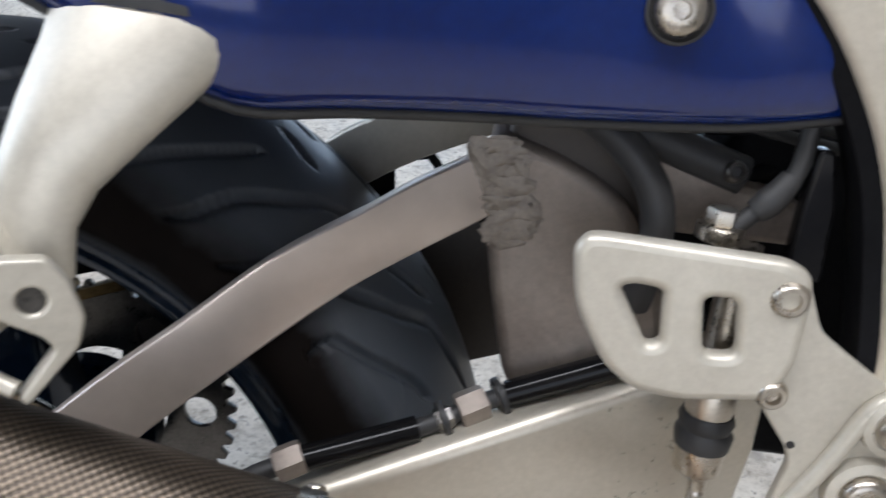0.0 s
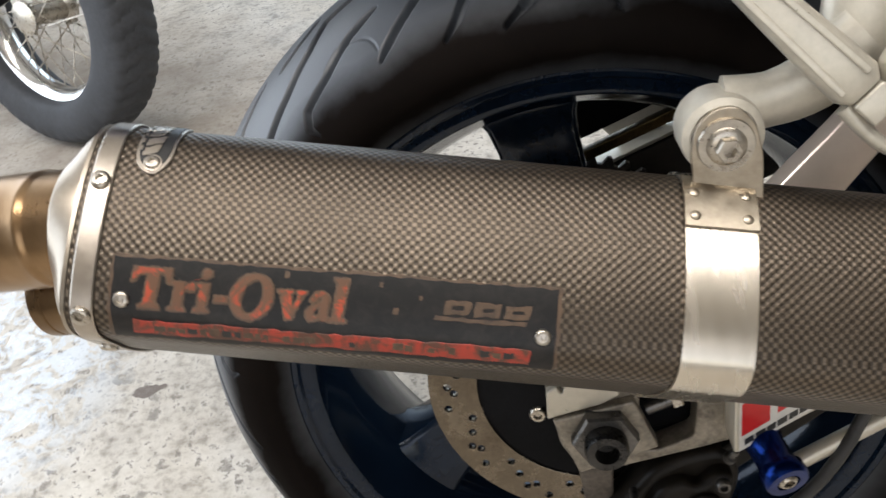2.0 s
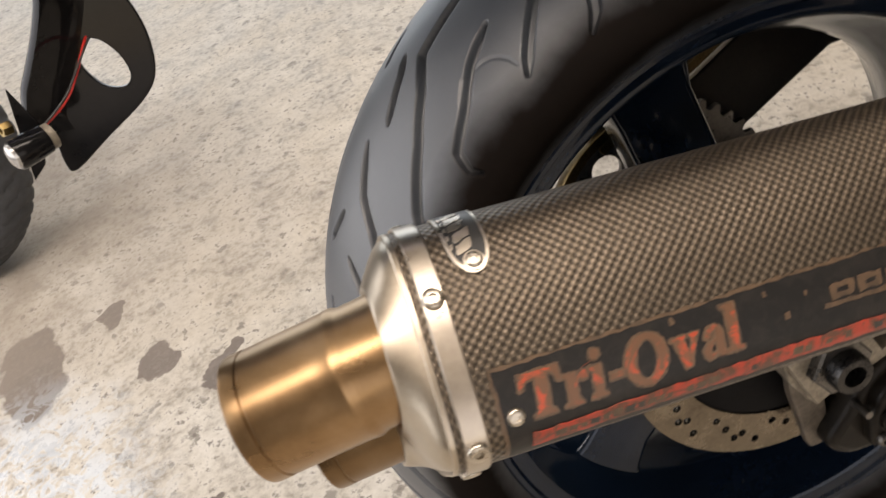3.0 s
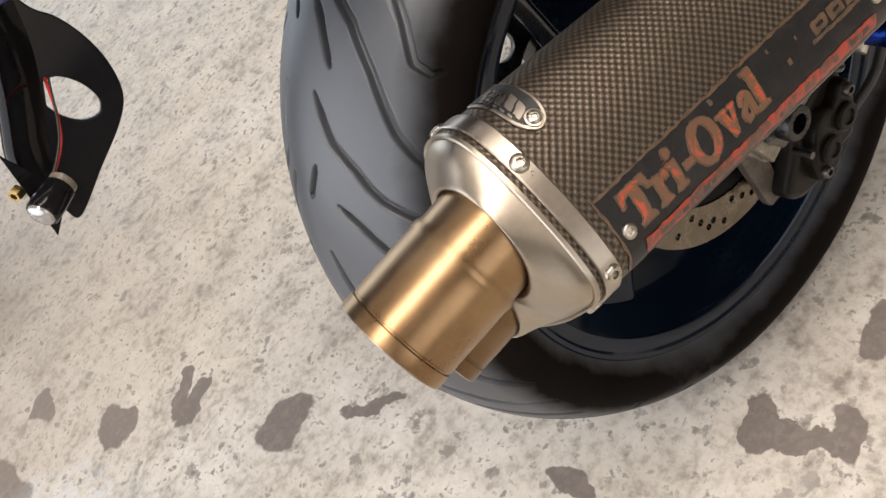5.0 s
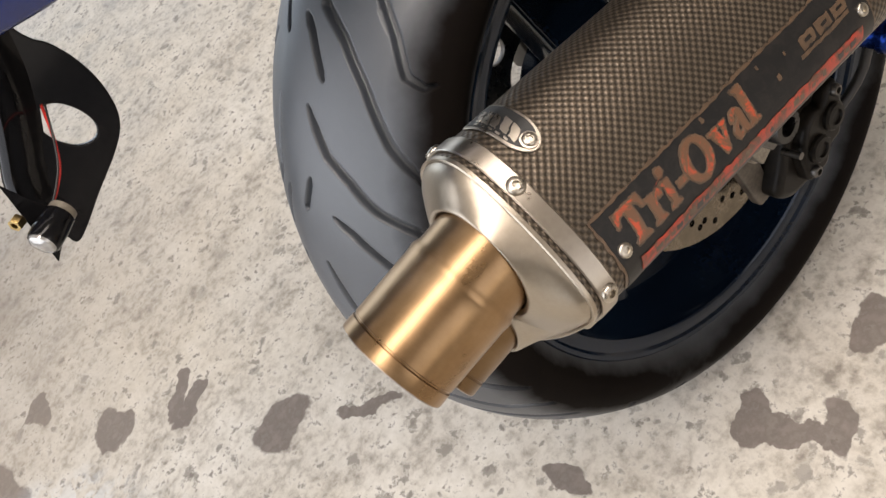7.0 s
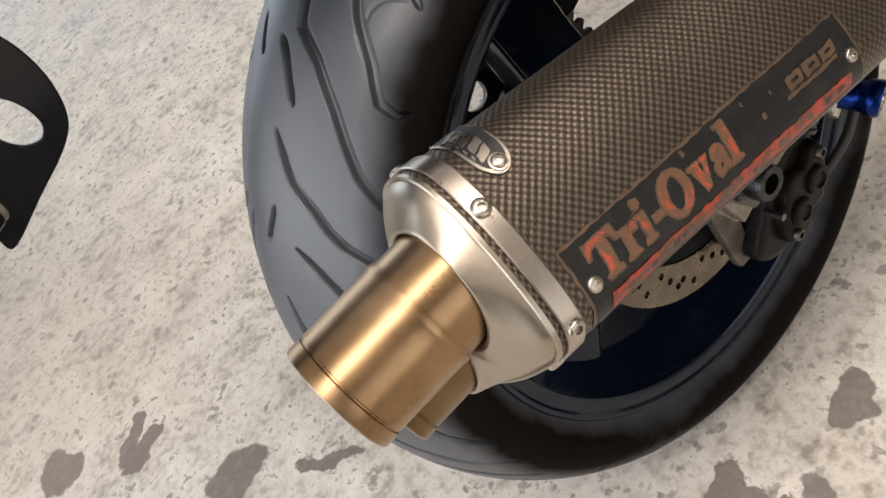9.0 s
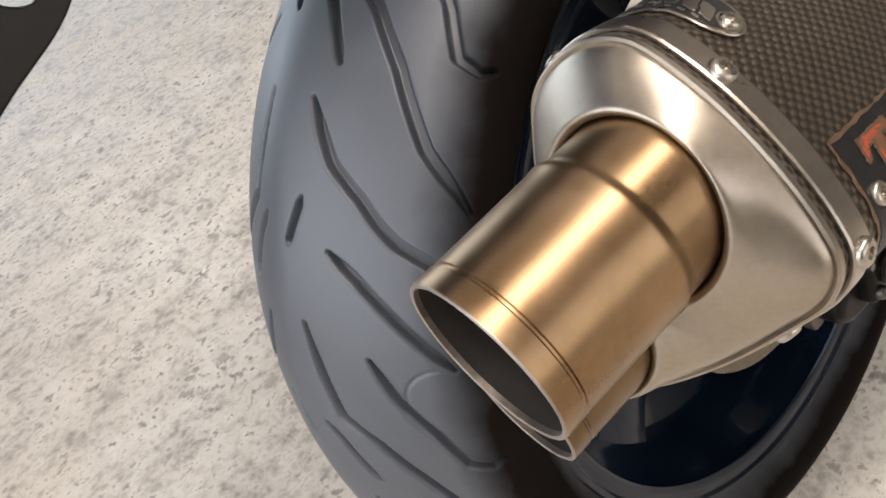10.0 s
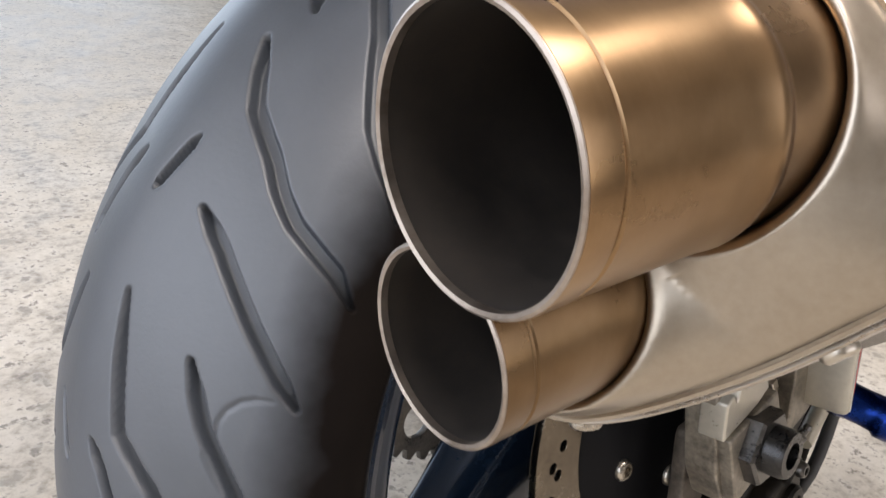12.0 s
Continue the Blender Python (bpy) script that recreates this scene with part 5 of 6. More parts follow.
def hanger():
    """Rubber-bushed bolt that holds the strap, and the arm behind it."""
    part("hanger_ear", plate("hanger_ear", [round_loop([(0.047, 0.196), (0.079, 0.190), (0.0785, 0.222), (0.0755, 0.236), (0.068, 0.2455), (0.058, 0.2465), (0.049, 0.240), (0.0455, 0.228)], 0.006)], 0.003, 0.0006, frame_to((0, -0.2235, 0), (0, -1, 0))), TABM, CAN, "bent steel hanger ear")
    ax = (0, -1, 0)
    part("bush", lathe("bush", [(0.0165, 0), (0.019, 0.002), (0.0195, 0.006), (0.0195, 0.022), (0.019, 0.026), (0.0155, 0.028), (0.015, 0.0275)], frame_to((0.0613, -0.1935, 0.230), ax), 40), ALLOY, CAN, "pale rubber-lined metal bush")
    part("rubber_ring", lathe("rubber_ring", [(0.0145, 0), (0.0152, 0.001), (0.0145, 0.0035), (0.008, 0.0035)], frame_to((0.0613, -0.2205, 0.2285), ax), 36), BLACKRUB, CAN)
    part("hanger_washer", lathe("hanger_washer", [(0.0128, 0), (0.0132, 0.0008), (0.0128, 0.002), (0.004, 0.002)], frame_to((0.0613, -0.2252, 0.2283), ax), 32), STEEL, CAN)
    part("hanger_flange", lathe("hanger_flange", [(0.0090, 0), (0.0092, 0.0008), (0.0075, 0.0022), (0.004, 0.0022)], frame_to((0.0613, -0.2270, 0.2282), ax), 32), STEEL, CAN)
    hexnut("hanger_bolt", (0.0613, -0.2285, 0.2281), ax, 0.0105, 0.0065, STEEL, CAN, 0.3, "hexagon socket bolt")


hanger()


# ------------------------------------------------------------------ passenger footrest on its cast bracket
def oval(c, ax, ay, n=20, tilt=(0, 0, 1)):
    m = frame_to(c, tilt)
    return [m @ Vector((ax * math.cos(2 * math.pi * k / n), ay * math.sin(2 * math.pi * k / n), 0)) for k in range(n)]


def footrest():
    st = [oval((0.1622, -0.1605, 0.3535), 0.0415, 0.020, 28, (0.05, 0.2, 1)), oval((0.1612, -0.1635, 0.3465), 0.0405, 0.021, 28, (0.1, 0.25, 1)), oval((0.1550, -0.172, 0.334), 0.0345, 0.019, 28, (0.2, 0.3, 1)),
          oval((0.1425, -0.186, 0.312), 0.0265, 0.0165, 28, (0.3, 0.4, 1)), oval((0.1325, -0.1945, 0.293), 0.0205, 0.0145, 28, (0.3, 0.45, 1)), oval((0.1270, -0.1995, 0.2760), 0.0182, 0.0125, 28, (0.2, 0.45, 1)), oval((0.1265, -0.2010, 0.262), 0.0175, 0.011, 28, (0.1, 0.4, 1)), oval((0.128, -0.2015, 0.252), 0.0155, 0.009, 28, (0, 0.3, 1))]
    br = part("footrest_bracket", beam("footrest_bracket", st, 50), ALLOY, BIKE, "silver cast footrest bracket")
    part("bracket_arm", sweep("bracket_arm", [(0.128, -0.207, 0.266), (0.105, -0.205, 0.2475), (0.085, -0.204, 0.2405), (0.064, -0.204, 0.2395)], [0.0150, 0.0128, 0.0115, 0.0128], 18, 60, (0.8, 1.2)), ALLOY, br)
    part("gasket", beam("gasket", [oval((0.1621, -0.1607, 0.3515), 0.0432, 0.0222, 28, (0.05, 0.2, 1)), oval((0.1624, -0.1598, 0.3545), 0.0445, 0.0232, 28, (0.05, 0.2, 1)), oval((0.1626, -0.1592, 0.3580), 0.0440, 0.0226, 28, (0.05, 0.2, 1))], 60), BLACKRUB, br, "black rubber gasket")
    hole = Vector((0.1398, -0.226, 0.2535))
    y = frame_to(hole, (0.55, -0.83, 0.05), (0.83, 0.55, 0))
    out = [(0.1165, 0.2625), (0.128, 0.2705), (0.1475, 0.2695), (0.1565, 0.2600), (0.1625, 0.2450), (0.1590, 0.2330), (0.1345, 0.2110), (0.1305, 0.2150), (0.1480, 0.2335), (0.1430, 0.2385), (0.1215, 0.2490)]
    part("clevis", plate("clevis", [round_loop([((px - hole.x) * 0.8, pz - hole.z) for px, pz in out], 0.0024), circle_loop(0, 0, 0.0052, 20)], 0.008, 0.0018, y), ALLOY, br, "cast footrest clevis")
    part("clevis_back", plate("clevis_back", [round_loop([(0.112, 0.258), (0.136, 0.262), (0.138, 0.240), (0.128, 0.226), (0.114, 0.236)], 0.004)], 0.006, 0.0015, frame_to((0, -0.205, 0), (0, -1, 0.05))), ALLOY, br)
    part("clevis_arm", sweep("clevis_arm", [(0.1105, -0.232, 0.2425), (0.1180, -0.2345, 0.2325), (0.1270, -0.2355, 0.2240), (0.1362, -0.235, 0.2195)], [0.0042, 0.0036, 0.0034, 0.0036], 12), ALLOY, br)
    part("hinge_pin", lathe("hinge_pin", [(0.0055, 0), (0.006, 0.001), (0.0055, 0.014)], frame_to(hole - Vector((0.55, -0.83, 0.05)) * 0.012, (0.55, -0.83, 0.05)), 20), DARKSTEEL, br)
    # folded peg
    root, tip = Vector((0.1155, -0.2320, 0.2515)), Vector((0.0640, -0.2185, 0.3060))
    d = (tip - root).normalized()
    side = Vector((0.72, 0.05, 0.69)).normalized()
    side = (side - d * side.dot(d)).normalized()
    up = side.cross(d)
    st = []
    for u, w, t in ((-0.04, 0.0085, 0.006), (0.03, 0.0118, 0.008), (0.25, 0.0115, 0.0078), (0.6, 0.0100, 0.007), (0.88, 0.0088, 0.0062), (0.965, 0.0074, 0.0055), (1.0, 0.0045, 0.0035)):
        c = root.lerp(tip, u)
        st.append([c + side * (w * math.copysign(abs(math.cos(a)) ** 0.55, math.cos(a))) + up * (t * math.copysign(abs(math.sin(a)) ** 0.6, math.sin(a))) for a in (2 * math.pi * k / 20 for k in range(20))])
    peg = part("footpeg", beam("footpeg", st, 50), ALLOY, br, "folded cast passenger footpeg")
    for w0 in (-0.0072, 0.0070):
        st2 = [[root.lerp(tip, u) + side * (w0 * (1 - 0.28 * u) + ww) + up * h for ww, h in ((-0.0018, 0.003), (0.0018, 0.003), (0.0018, 0.0094 - 0.0022 * u), (-0.0018, 0.0094 - 0.0022 * u))] for u in (0.04, 0.3, 0.6, 0.86)]
        part("peg_rib", beam("peg_rib", st2, 30, 0.0010), ALLOY, peg)
    blk = [root - d * 0.004 + side * a + up * b for a, b in ((-0.008, -0.007), (0.008, -0.007), (0.008, 0.007), (-0.008, 0.007))]
    blk2 = [p - d * 0.013 for p in blk]
    part("peg_hinge", beam("peg_hinge", [blk, blk2], 30, 0.0016), ALLOY, peg)


footrest()


# ------------------------------------------------------------------ rider's heel guard, hanger plate, master cylinder and cables
def heel_guard():
    m = frame_to((0, -0.119, 0), (0, -1, 0))
    out = [(0.3423, 0.2600), (0.3475, 0.2680), (0.356, 0.2690), (0.4400, 0.2660), (0.4515, 0.2600), (0.4535, 0.2440), (0.4530, 0.2120), (0.4440, 0.1950), (0.4377, 0.1932), (0.4033, 0.1885), (0.3800, 0.1910), (0.3640, 0.2030), (0.3500, 0.2260), (0.3455, 0.2380)]
    h1 = [(0.3665, 0.2440), (0.3725, 0.2462), (0.3862, 0.2452), (0.3890, 0.2180), (0.3830, 0.2160)]
    h2 = [(0.4050, 0.2436), (0.4200, 0.2446), (0.4250, 0.2160), (0.4098, 0.2150)]
    g = part("heel_guard", plate("heel_guard", [round_loop(out, 0.008, 6), round_loop(h1, 0.004, 4), round_loop(h2, 0.005, 4)], 0.0125, 0.0052, m, 50, 5), ALLOY, BIKE, "silver heel guard with two cut-outs")
    plate_out = [(0.435, 0.262), (0.452, 0.258), (0.4648, 0.2285), (0.5005, 0.2053), (0.56, 0.20), (0.60, 0.15), (0.58, 0.09), (0.50, 0.085), (0.4597, 0.1241), (0.4660, 0.1589), (0.442, 0.19), (0.44, 0.2)]
    hp = part("hanger_plate", plate("hanger_plate", [round_loop(plate_out, 0.008, 4)], 0.008, 0.0015, frame_to((0, -0.1105, 0), (0, -1, 0))), ALLOY, BIKE, "cast alloy footrest hanger plate")
    part("plate_rib", sweep("plate_rib", [(0.462, -0.116, 0.120), (0.482, -0.117, 0.160), (0.496, -0.117, 0.193), (0.512, -0.117, 0.203), (0.53, -0.116, 0.200)], 0.0048, 12), ALLOY, hp)
    part("plate_boss", lathe("plate_boss", [(0.017, 0), (0.016, 0.007), (0.012, 0.008), (0.011, 0.0075)], frame_to((0.5085, -0.1145, 0.186), (0, -1, 0)), 32), ALLOY, hp)
    screw("boss_bolt", (0.5085, -0.1215, 0.186), (0, -1, 0), 0.0105, 0.006, STEEL, hp)
    screw("boss_bolt", (0.503, -0.1205, 0.146), (0, -1, 0), 0.0125, 0.006, STEEL, hp)
    part("plate_boss", lathe("plate_boss", [(0.02, 0), (0.019, 0.006), (0.014, 0.007), (0.013, 0.006)], frame_to((0.503, -0.1145, 0.146), (0, -1, 0)), 32), ALLOY, hp)
    part("pin_hole", lathe("pin_hole", [(0.0022, 0), (0.0022, 0.0006), (0.0004, 0.0007)], frame_to((0.4635, -0.1144, 0.167), (0, -1, 0)), 14), BLACKINK, hp)
    screw("guard_screw", (0.4425, -0.1225, 0.2482), (0, -1, 0), 0.0092, 0.0055, STEEL, g)
    screw("guard_screw", (0.4455, -0.1215, 0.1980), (0, -1, 0), 0.0078, 0.005, STEEL, g)


heel_guard()


def master_cylinder():
    c = part("rear_master_cylinder", lathe("rear_master_cylinder", [(0.0085, 0.13), (0.0125, 0.134), (0.0135, 0.15), (0.0115, 0.156), (0.0125, 0.16), (0.0125, 0.185), (0.010, 0.19), (0.010, 0.225), (0.0085, 0.245), (0.0085, 0.262)], pose(0.4265, -0.094, 0.0), 24), STEEL, BIKE, "dull metal rear brake master cylinder")
    part("dust_boot", lathe("dust_boot", [(0.009, 0.146), (0.0145, 0.149), (0.0155, 0.156), (0.0135, 0.160), (0.0148, 0.1645), (0.013, 0.169)], pose(0.4265, -0.094, 0.0), 24), BLACKRUB, c)
    part("push_rod", lathe("push_rod", [(0.0045, 0.08)] + [(0.0048 if k % 2 else 0.0041, 0.082 + 0.0018 * k) for k in range(24)] + [(0.0045, 0.133)], pose(0.4285, -0.096, 0.0), 16), STEEL, c)
    hexnut("lock_nut", (0.4285, -0.096, 0.094), (0, 0, 1), 0.013, 0.007, STEEL, c, 0.0)
    hexnut("banjo_bolt", (0.4130, -0.092, 0.2705), (0.05, 0, 1), 0.0135, 0.008, STEEL, c, 0.0)
    part("banjo", lathe("banjo", [(0.0105, 0), (0.0115, 0.001), (0.0115, 0.007), (0.0105, 0.008)], frame_to((0.4130, -0.092, 0.2625), (0.05, 0, 1)), 24), STEEL, c)
    part("brake_hose", sweep("brake_hose", [(0.417, -0.092, 0.267), (0.428, -0.091, 0.2775), (0.440, -0.090, 0.2905), (0.4455, -0.088, 0.305), (0.447, -0.086, 0.335)], 0.0046, 12), BLACKRUB, c)
    part("hose_boot", sweep("hose_boot", [(0.428, -0.0915, 0.2780), (0.433, -0.091, 0.2830), (0.4375, -0.0905, 0.2885), (0.4425, -0.0895, 0.2965)], [0.0058, 0.0074, 0.0068, 0.0056], 12), BLACKRUB, c)


master_cylinder()


def cables():
    loom = part("wiring_loom", sweep("wiring_loom", [(0.325, -0.06, 0.325), (0.350, -0.068, 0.310), (0.370, -0.076, 0.295), (0.383, -0.080, 0.275), (0.386, -0.080, 0.25), (0.382, -0.072, 0.215)], 0.0088, 14), BLACKRUB, BIKE, "black rubber hose and cables")
    part("thick_hose", sweep("thick_hose", [(0.325, -0.05, 0.318), (0.364, -0.05, 0.306), (0.40, -0.05, 0.2945), (0.430, -0.05, 0.2850)], 0.0105, 14), BLACKRUB, loom)
    part("connector", plate("connector", [round_loop([(0.448, 0.246), (0.466, 0.246), (0.464, 0.285), (0.458, 0.312), (0.451, 0.312), (0.449, 0.285)], 0.003)], 0.012, 0.002, frame_to((0, -0.088, 0), (0, -1, 0))), BLACKPL, loom, "black plastic switch with a metal clip")
    part("clip", plate("clip", [round_loop([(0.4475, 0.2715), (0.4525, 0.2715), (0.4515, 0.2845), (0.4465, 0.2800)], 0.001)], 0.004, 0.0006, frame_to((0, -0.0960, 0), (0, -1, 0.3))), BAND, loom)
    part("clip", plate("clip", [round_loop([(0.4548, 0.2720), (0.4575, 0.2720), (0.4575, 0.2835), (0.4548, 0.2835)], 0.001)], 0.004, 0.0006, frame_to((0, -0.0960, 0), (0, -1, 0.3))), BAND, loom)
    for k, (z, y) in enumerate(((0.336, -0.04), (0.330, -0.055), (0.342, -0.02))):
        part("cable", sweep("cable", [(0.33, y, z), (0.39, y - 0.006, z - 0.012 + 0.004 * k), (0.44, y, z - 0.02), (0.50, y + 0.01, z - 0.03)], 0.0032, 10), BLACKRUB, loom)
    part("tab", plate("tab", [round_loop([(0.428, 0.300), (0.440, 0.304), (0.440, 0.312), (0.428, 0.310)], 0.002)], 0.003, 0.0005, frame_to((0, -0.07, 0), (0, -1, 0.3))), STEEL, loom)
    # Plain black box added as a dark backing behind the heel guard.
    box = part("dark_backing", beam("dark_backing", [[(x, -0.022, z), (x, -0.022, 0.10), (x, 0.045, 0.10), (x, 0.045, z)] for x, z in ((0.375, 0.288), (0.425, 0.285), (0.432, 0.312), (0.62, 0.312))], 30, 0.01), MATTBLK, BIKE, "black box, a dark backing for the mechanism behind the heel guard")
    part("shock_spring", sweep("shock_spring", [Vector((0.43 + 0.03 * math.cos(k * 0.5), 0.03 * math.sin(k * 0.5), 0.12 + 0.0022 * k)) for k in range(100)], 0.0045, 8, 60, None, 1), MATTBLK, box)


cables()


# ------------------------------------------------------------------ bodywork
def skin(name, grid, thick, smooth=60):
    """A thin sheet over a grid of points, with its edges closed."""
    rows, cols = len(grid), len(grid[0])
    mid = [[Vector(p) for p in r] for r in grid]
    bm = bmesh.new()
    vs = [[bm.verts.new(p) for p in r] for r in mid]
    for i in range(rows - 1):
        for j in range(cols - 1):
            bm.faces.new((vs[i][j], vs[i][j + 1], vs[i + 1][j + 1], vs[i + 1][j]))
    bmesh.ops.recalc_face_normals(bm, faces=bm.faces)
    bm.normal_update()
    bmesh.ops.solidify(bm, geom=bm.faces[:], thickness=thick)
    return from_bm(name, bm, smooth)


def tail_panel(sign, name):
    edge = [(-0.25, -0.10, 0.470), (-0.10, -0.135, 0.430), (0.02, -0.160, 0.392), (0.10, -0.170, 0.362), (0.155, -0.172, 0.338), (0.1965, -0.1655, 0.3200), (0.24, -0.147, 0.3195), (0.29, -0.127, 0.3190), (0.338, -0.112, 0.3180), (0.41, -0.101, 0.3215), (0.4560, -0.098, 0.3290), (0.4610, -0.0975, 0.3340)]
    edge = spline2(edge, 4, False)
    grid = []
    for dz, dy in ((0, 0), (0.0025, -0.004), (0.010, -0.0075), (0.022, -0.010), (0.04, -0.012), (0.065, -0.012), (0.10, -0.008), (0.15, 0.005), (0.19, 0.03), (0.21, 0.07), (0.215, 0.11)):
        row = []
        for p in edge:
            row.append((p[0] + dz * (-0.85 if p[0] > 0.44 else -0.85 * max(0, (p[0] - 0.36) / 0.08) if p[0] > 0.36 else 0), sign * -1 * (p[1] + dy) if sign > 0 else p[1] + dy, p[2] + dz))
        grid.append(row)
    return part(name, skin(name, grid, 0.004), BLUE, BIKE, "glossy deep blue tail fairing panel")


PANEL = tail_panel(-1, "tail_panel")
tail_panel(1, "tail_panel_far")


def panel_trim():
    edge = [(0.02, -0.158, 0.390), (0.10, -0.168, 0.360), (0.155, -0.170, 0.3365), (0.1965, -0.1635, 0.3180), (0.24, -0.145, 0.3175), (0.29, -0.125, 0.3170), (0.338, -0.110, 0.3160), (0.41, -0.099, 0.3195), (0.458, -0.096, 0.3280)]
    part("edge_trim", sweep("edge_trim", edge, 0.0028, 10), BLACKRUB, PANEL, "black rubber edge trim")
    n = Vector((0.05, -0.97, 0.1))
    part("bolt_seat", lathe("bolt_seat", [(0.0148, -0.002), (0.0145, 0.0012), (0.0132, 0.0018), (0.0118, 0.0), (0.002, -0.001)], frame_to((0.3715, -0.1195, 0.3695), n), 32), BLACKRUB, PANEL)
    screw("panel_bolt", (0.3715, -0.1205, 0.3695), n, 0.0112, 0.005, STEEL, PANEL, socket=0.35)


panel_trim()


LAMP = Vector((-0.3662, -0.114, 0.3435))


def undertray():
    """Black inner tail over the wheel, and the plate bracket with its lamp."""
    grid = []
    for x, z in ((0.34, 0.40), (0.2, 0.405), (0.08, 0.425), (-0.05, 0.44), (-0.16, 0.455), (-0.26, 0.46)):
        grid.append([(x, y, z - 0.02 * (abs(y) / 0.1) ** 2) for y in (-0.11, -0.07, -0.03, 0.0, 0.03, 0.07, 0.11)])
    part("undertray", skin("undertray", grid, 0.005), BLACKPL, BIKE, "black plastic undertray")
    out = [(-0.3034, 0.3985), (-0.2985, 0.388), (-0.2960, 0.373), (-0.2975, 0.356), (-0.3045, 0.3395), (-0.3180, 0.3300), (-0.3420, 0.3213), (-0.3670, 0.3120), (-0.3705, 0.3180), (-0.3665, 0.3350), (-0.3640, 0.3500), (-0.3580, 0.3620), (-0.3480, 0.3750), (-0.3340, 0.3920), (-0.320, 0.417), (-0.308, 0.428)]
    hole = [(-0.3338, 0.3655), (-0.3290, 0.3710), (-0.3205, 0.3685), (-0.3152, 0.3580), (-0.3150, 0.3465), (-0.3205, 0.3415), (-0.3290, 0.3455), (-0.3338, 0.3555)]
    br = part("plate_bracket", plate("plate_bracket", [round_loop(spline2(out, 3), 0.002), [tuple(v) for v in spline2(hole, 4)]], 0.004, 0.0009, frame_to((0, -0.070, 0), (0, -1, 0))), BLACKPL, BIKE, "glossy black number plate bracket with a round hole")
    line = spline2([(-0.322, 0.424), (-0.333, 0.402), (-0.3445, 0.3860), (-0.3575, 0.3715), (-0.3660, 0.3620), (-0.3715, 0.3500), (-0.3690, 0.3400)], 4, False)
    inward = Vector((0.87, -0.49))
    grid = []
    for k, p in enumerate(line):
        f = 0.66 - 0.2 * max(0, (k - 16) / 8)
        grid.append([(p[0] + inward[0] * w * f, y, p[1] + inward[1] * w * f) for w, y in ((0.036, -0.0715), (0.027, -0.0735), (0.018, -0.0775), (0.011, -0.0825), (0.0055, -0.0855), (0.001, -0.0835), (-0.0005, -0.079), (0.002, -0.073), (0.008, -0.069), (0.02, -0.0675))])
    part("bracket_shell", skin("bracket_shell", grid, 0.0016), BLACKPL, br)
    part("bracket_fin", plate("bracket_fin", [round_loop([(-0.3656, 0.3700), (-0.3800, 0.3235), (-0.3705, 0.3290), (-0.3615, 0.3465)], 0.001)], 0.0016, 0.0003, frame_to((0, -0.097, 0), (0, -1, 0)), 30, 1), BLACKPL, br)
    m = frame_to(LAMP, (-0.8, -0.55, 0.05))
    lamp = part("indicator_lamp", lathe("indicator_lamp", [(0.0045, -0.009), (0.0072, -0.008), (0.0078, 0.0), (0.0078, 0.008), (0.0072, 0.0092)], m, 24), BLACKPL, br, "small black signal lamp with a clear lens")
    part("lamp_lens", lathe("lamp_lens", [(0.0068, 0.0088), (0.0060, 0.0104), (0.0035, 0.0114), (0.0003, 0.0118)], m, 24), LENS, lamp)
    part("lamp_collar", lathe("lamp_collar", [(0.0040, -0.0125), (0.0066, -0.0118), (0.0066, -0.0085), (0.0060, -0.0080)], m, 24), GRIMY, lamp, "pale collar")
    part("wire", sweep("wire", [(-0.3612, -0.1100, 0.3478), (-0.3516, -0.1040, 0.3499), (-0.3425, -0.0980, 0.3539), (-0.3353, -0.0910, 0.3600), (-0.3298, -0.0830, 0.3661), (-0.3247, -0.0720, 0.3718), (-0.3206, -0.0600, 0.3724)], 0.0008, 8), REDW, br, "thin red wire")
    part("wire", sweep("wire", [(-0.3609, -0.1095, 0.3473), (-0.3507, -0.1045, 0.3512), (-0.3423, -0.0985, 0.3552), (-0.3351, -0.0915, 0.3609), (-0.3295, -0.0840, 0.3660), (-0.3232, -0.0720, 0.3710), (-0.3190, -0.0600, 0.3714)], 0.0006, 8), BLACKRUB, br)
    hexnut("bracket_nut", (-0.3720, -0.104, 0.3540), (-0.75, -0.6, 0.15), 0.0062, 0.005, GOLD, br, 0.3)
    part("tail_valance", beam("tail_valance", [[(x, y, z), (x, -0.01, z - 0.002), (x, -0.01, z + 0.07), (x, y - 0.012, z + 0.07), (x, y - 0.004, z + 0.012)] for x, y, z in ((-0.24, -0.106, 0.396), (-0.289, -0.102, 0.4055), (-0.315, -0.098, 0.412), (-0.36, -0.09, 0.420), (-0.42, -0.07, 0.432))], 30, 0.003), BLUE, BIKE, "dark blue tail underside")


undertray()


def frame_spar():
    pts = [(0.391, 0.41), (0.431, 0.372), (0.4570, 0.335), (0.4735, 0.300), (0.4835, 0.262), (0.493, 0.215), (0.496, 0.16)]
    st = []
    for x, z in spline2(pts, 4, False):
        st.append([(x + 0.002, -0.112, z), (x + 0.062, -0.125, z + 0.03), (x + 0.062, -0.07, z + 0.03), (x + 0.002, -0.07, z)])
    part("frame_spar", beam("frame_spar", st, 30, 0.005), SWING, BIKE, "pale alloy main frame spar")
    # Black strip added for the shade along the inner edge of the spar.
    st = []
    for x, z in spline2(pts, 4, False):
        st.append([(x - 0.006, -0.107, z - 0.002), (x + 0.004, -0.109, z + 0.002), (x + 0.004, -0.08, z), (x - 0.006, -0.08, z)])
    part("spar_shade_strip", beam("spar_shade_strip", st, 30, 0.001), MATTBLK, BIKE)


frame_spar()


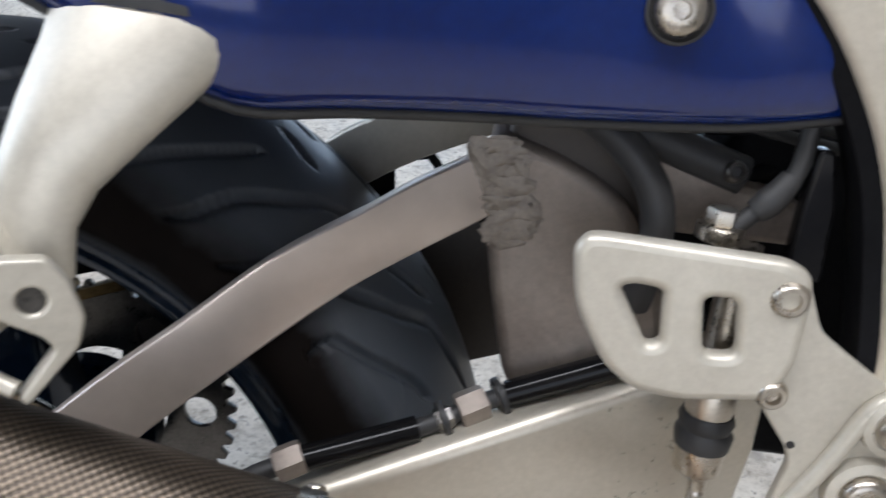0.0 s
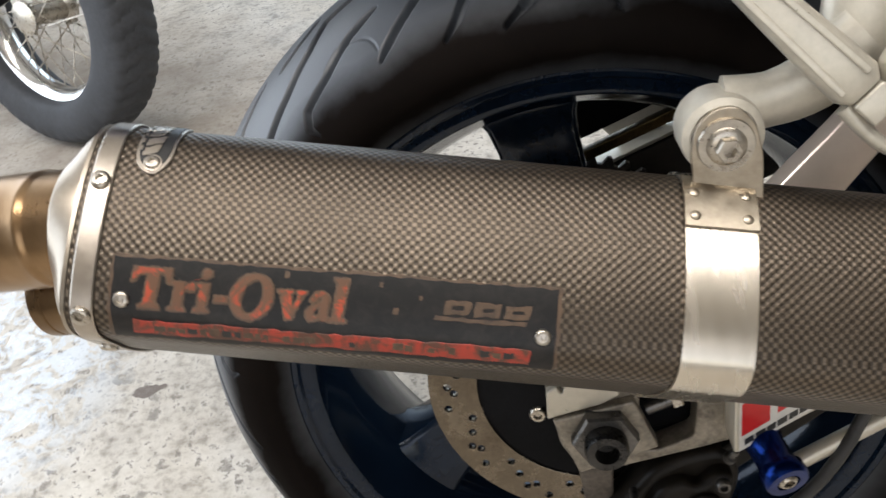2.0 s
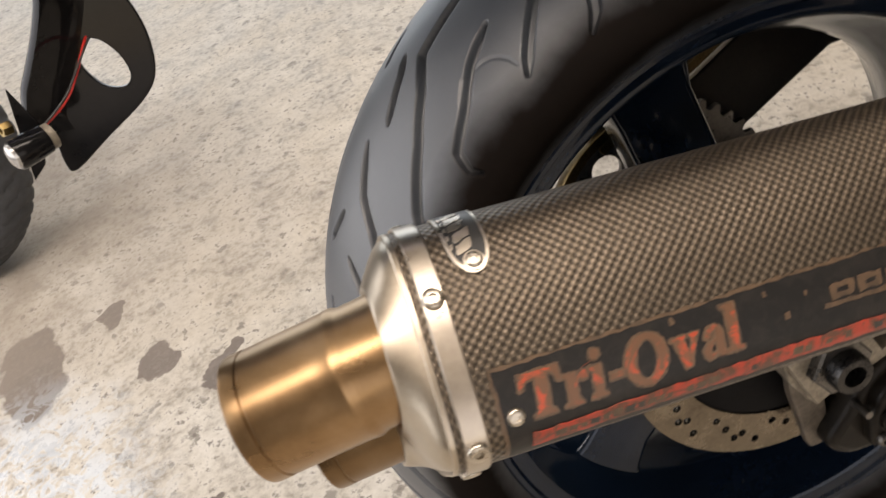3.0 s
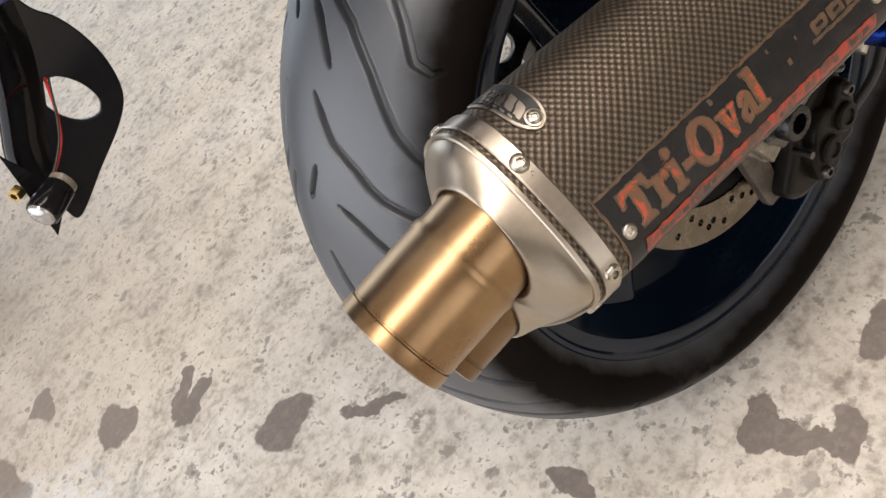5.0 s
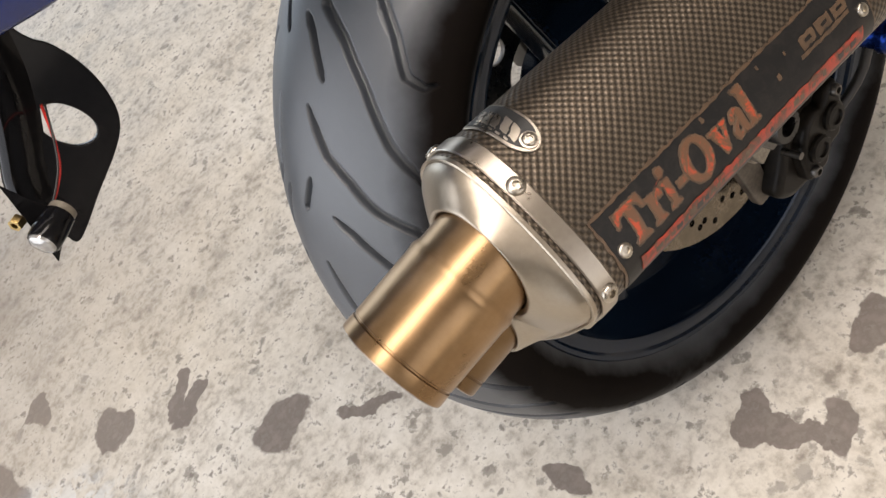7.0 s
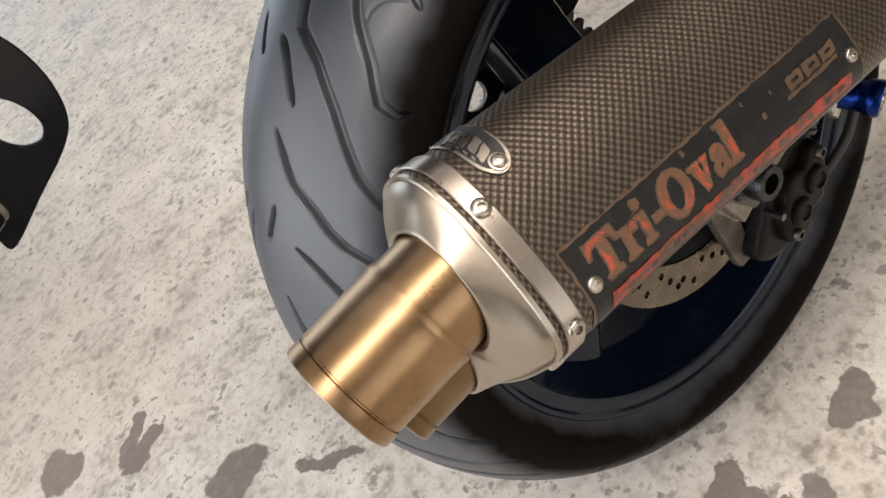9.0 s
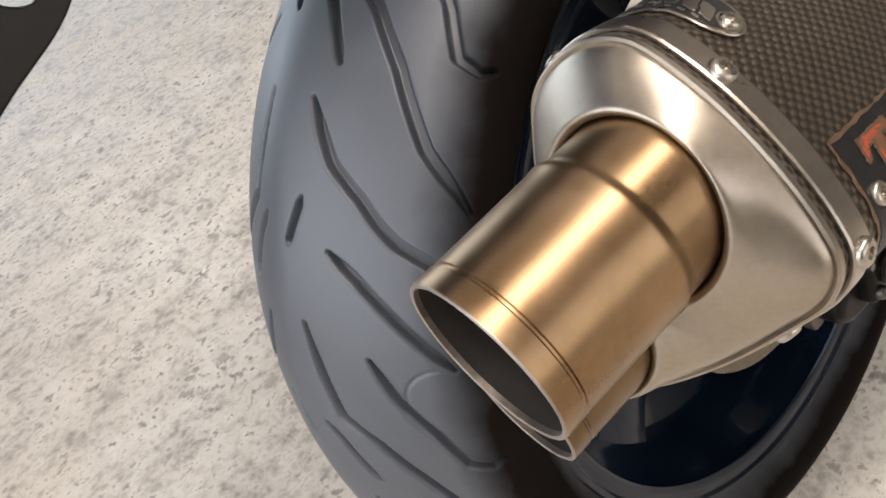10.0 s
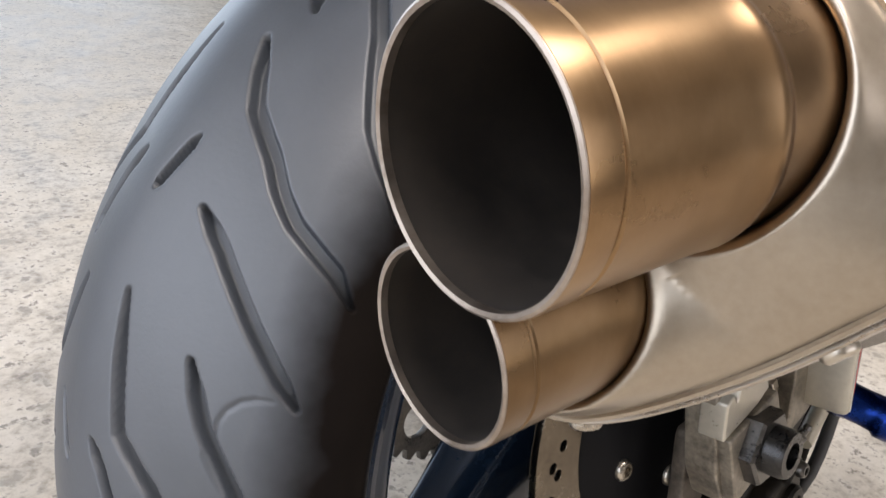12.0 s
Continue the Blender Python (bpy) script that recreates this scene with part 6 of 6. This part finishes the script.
# ------------------------------------------------------------------ wheels of the machines parked behind
def spoked_wheel(name, label, m, rr, tr, tw):
    w = tagged(new(name), label, "wheel", group="parked wheels")
    w.matrix_world = m
    part("rim", lathe("rim", [(rr, -0.030), (rr + 0.006, -0.031), (rr + 0.007, -0.026), (rr - 0.004, -0.020), (rr - 0.012, -0.006), (rr - 0.012, 0.006), (rr - 0.004, 0.020), (rr + 0.007, 0.026), (rr + 0.006, 0.031), (rr, 0.030), (rr - 0.010, 0.022), (rr - 0.018, 0.006), (rr - 0.018, -0.006), (rr - 0.010, -0.022)], None, 96, 40, True), CHROME, w, "chromed wheel rim")
    prof = [(rr + 0.004, -0.028), (rr + 0.012, -tw * 0.9), (rr + (tr - rr) * 0.5, -tw), (tr - 0.018, -tw * 0.86), (tr - 0.005, -tw * 0.5), (tr, 0), (tr - 0.005, tw * 0.5), (tr - 0.018, tw * 0.86), (rr + (tr - rr) * 0.5, tw), (rr + 0.012, tw * 0.9), (rr + 0.004, 0.028)]
    prof = [tuple(p) for p in spline2(prof, 4, False)]
    verts, faces, n = [], [], 288
    for i in range(n):
        a = 2 * math.pi * i / n
        for j, (r, y) in enumerate(prof):
            cut = 0.0035 if (i + int(abs(y) / tw * 6)) % 6 < 2 and r > tr - 0.035 and abs(y) > tw * 0.12 else 0.0
            verts.append(((r - cut) * math.cos(a), (r - cut) * math.sin(a), y))
    k = len(prof)
    for i in range(n):
        for j in range(k - 1):
            faces.append((i * k + j, ((i + 1) % n) * k + j, ((i + 1) % n) * k + j + 1, i * k + j + 1))
    part("tyre", mesh_from("tyre", verts, faces, 35), BROWNT, w, "dusty black block-pattern tyre")
    part("hub", lathe("hub", [(0.012, -0.06), (0.035, -0.055), (0.035, -0.048), (0.02, -0.04), (0.02, 0.04), (0.035, 0.048), (0.035, 0.055), (0.012, 0.06)], None, 32), STEEL, w)
    for q in range(36):
        a, b = 2 * math.pi * q / 36, 2 * math.pi * (q + (4.5 if q % 2 else -4.5)) / 36
        z = 0.045 if q % 4 < 2 else -0.045
        part("spoke", sweep("spoke", [(0.033 * math.cos(b), 0.033 * math.sin(b), z), ((rr - 0.012) * math.cos(a), (rr - 0.012) * math.sin(a), z * 0.12)], 0.0016, 6, 60, None, 1), STEEL, w)
    return w


spoked_wheel("parked_wheel", "chrome spoked motorcycle wheel with a dusty tyre", frame_to((-1.03, 1.165, 0.278), (-0.42, -0.88, 0.16)), 0.178, 0.282, 0.062)
spoked_wheel("parked_wheel", "dark spoked motorcycle wheel standing further back", frame_to((-1.62, 1.50, 0.285), (-0.42, -0.88, 0.16)), 0.178, 0.282, 0.062)
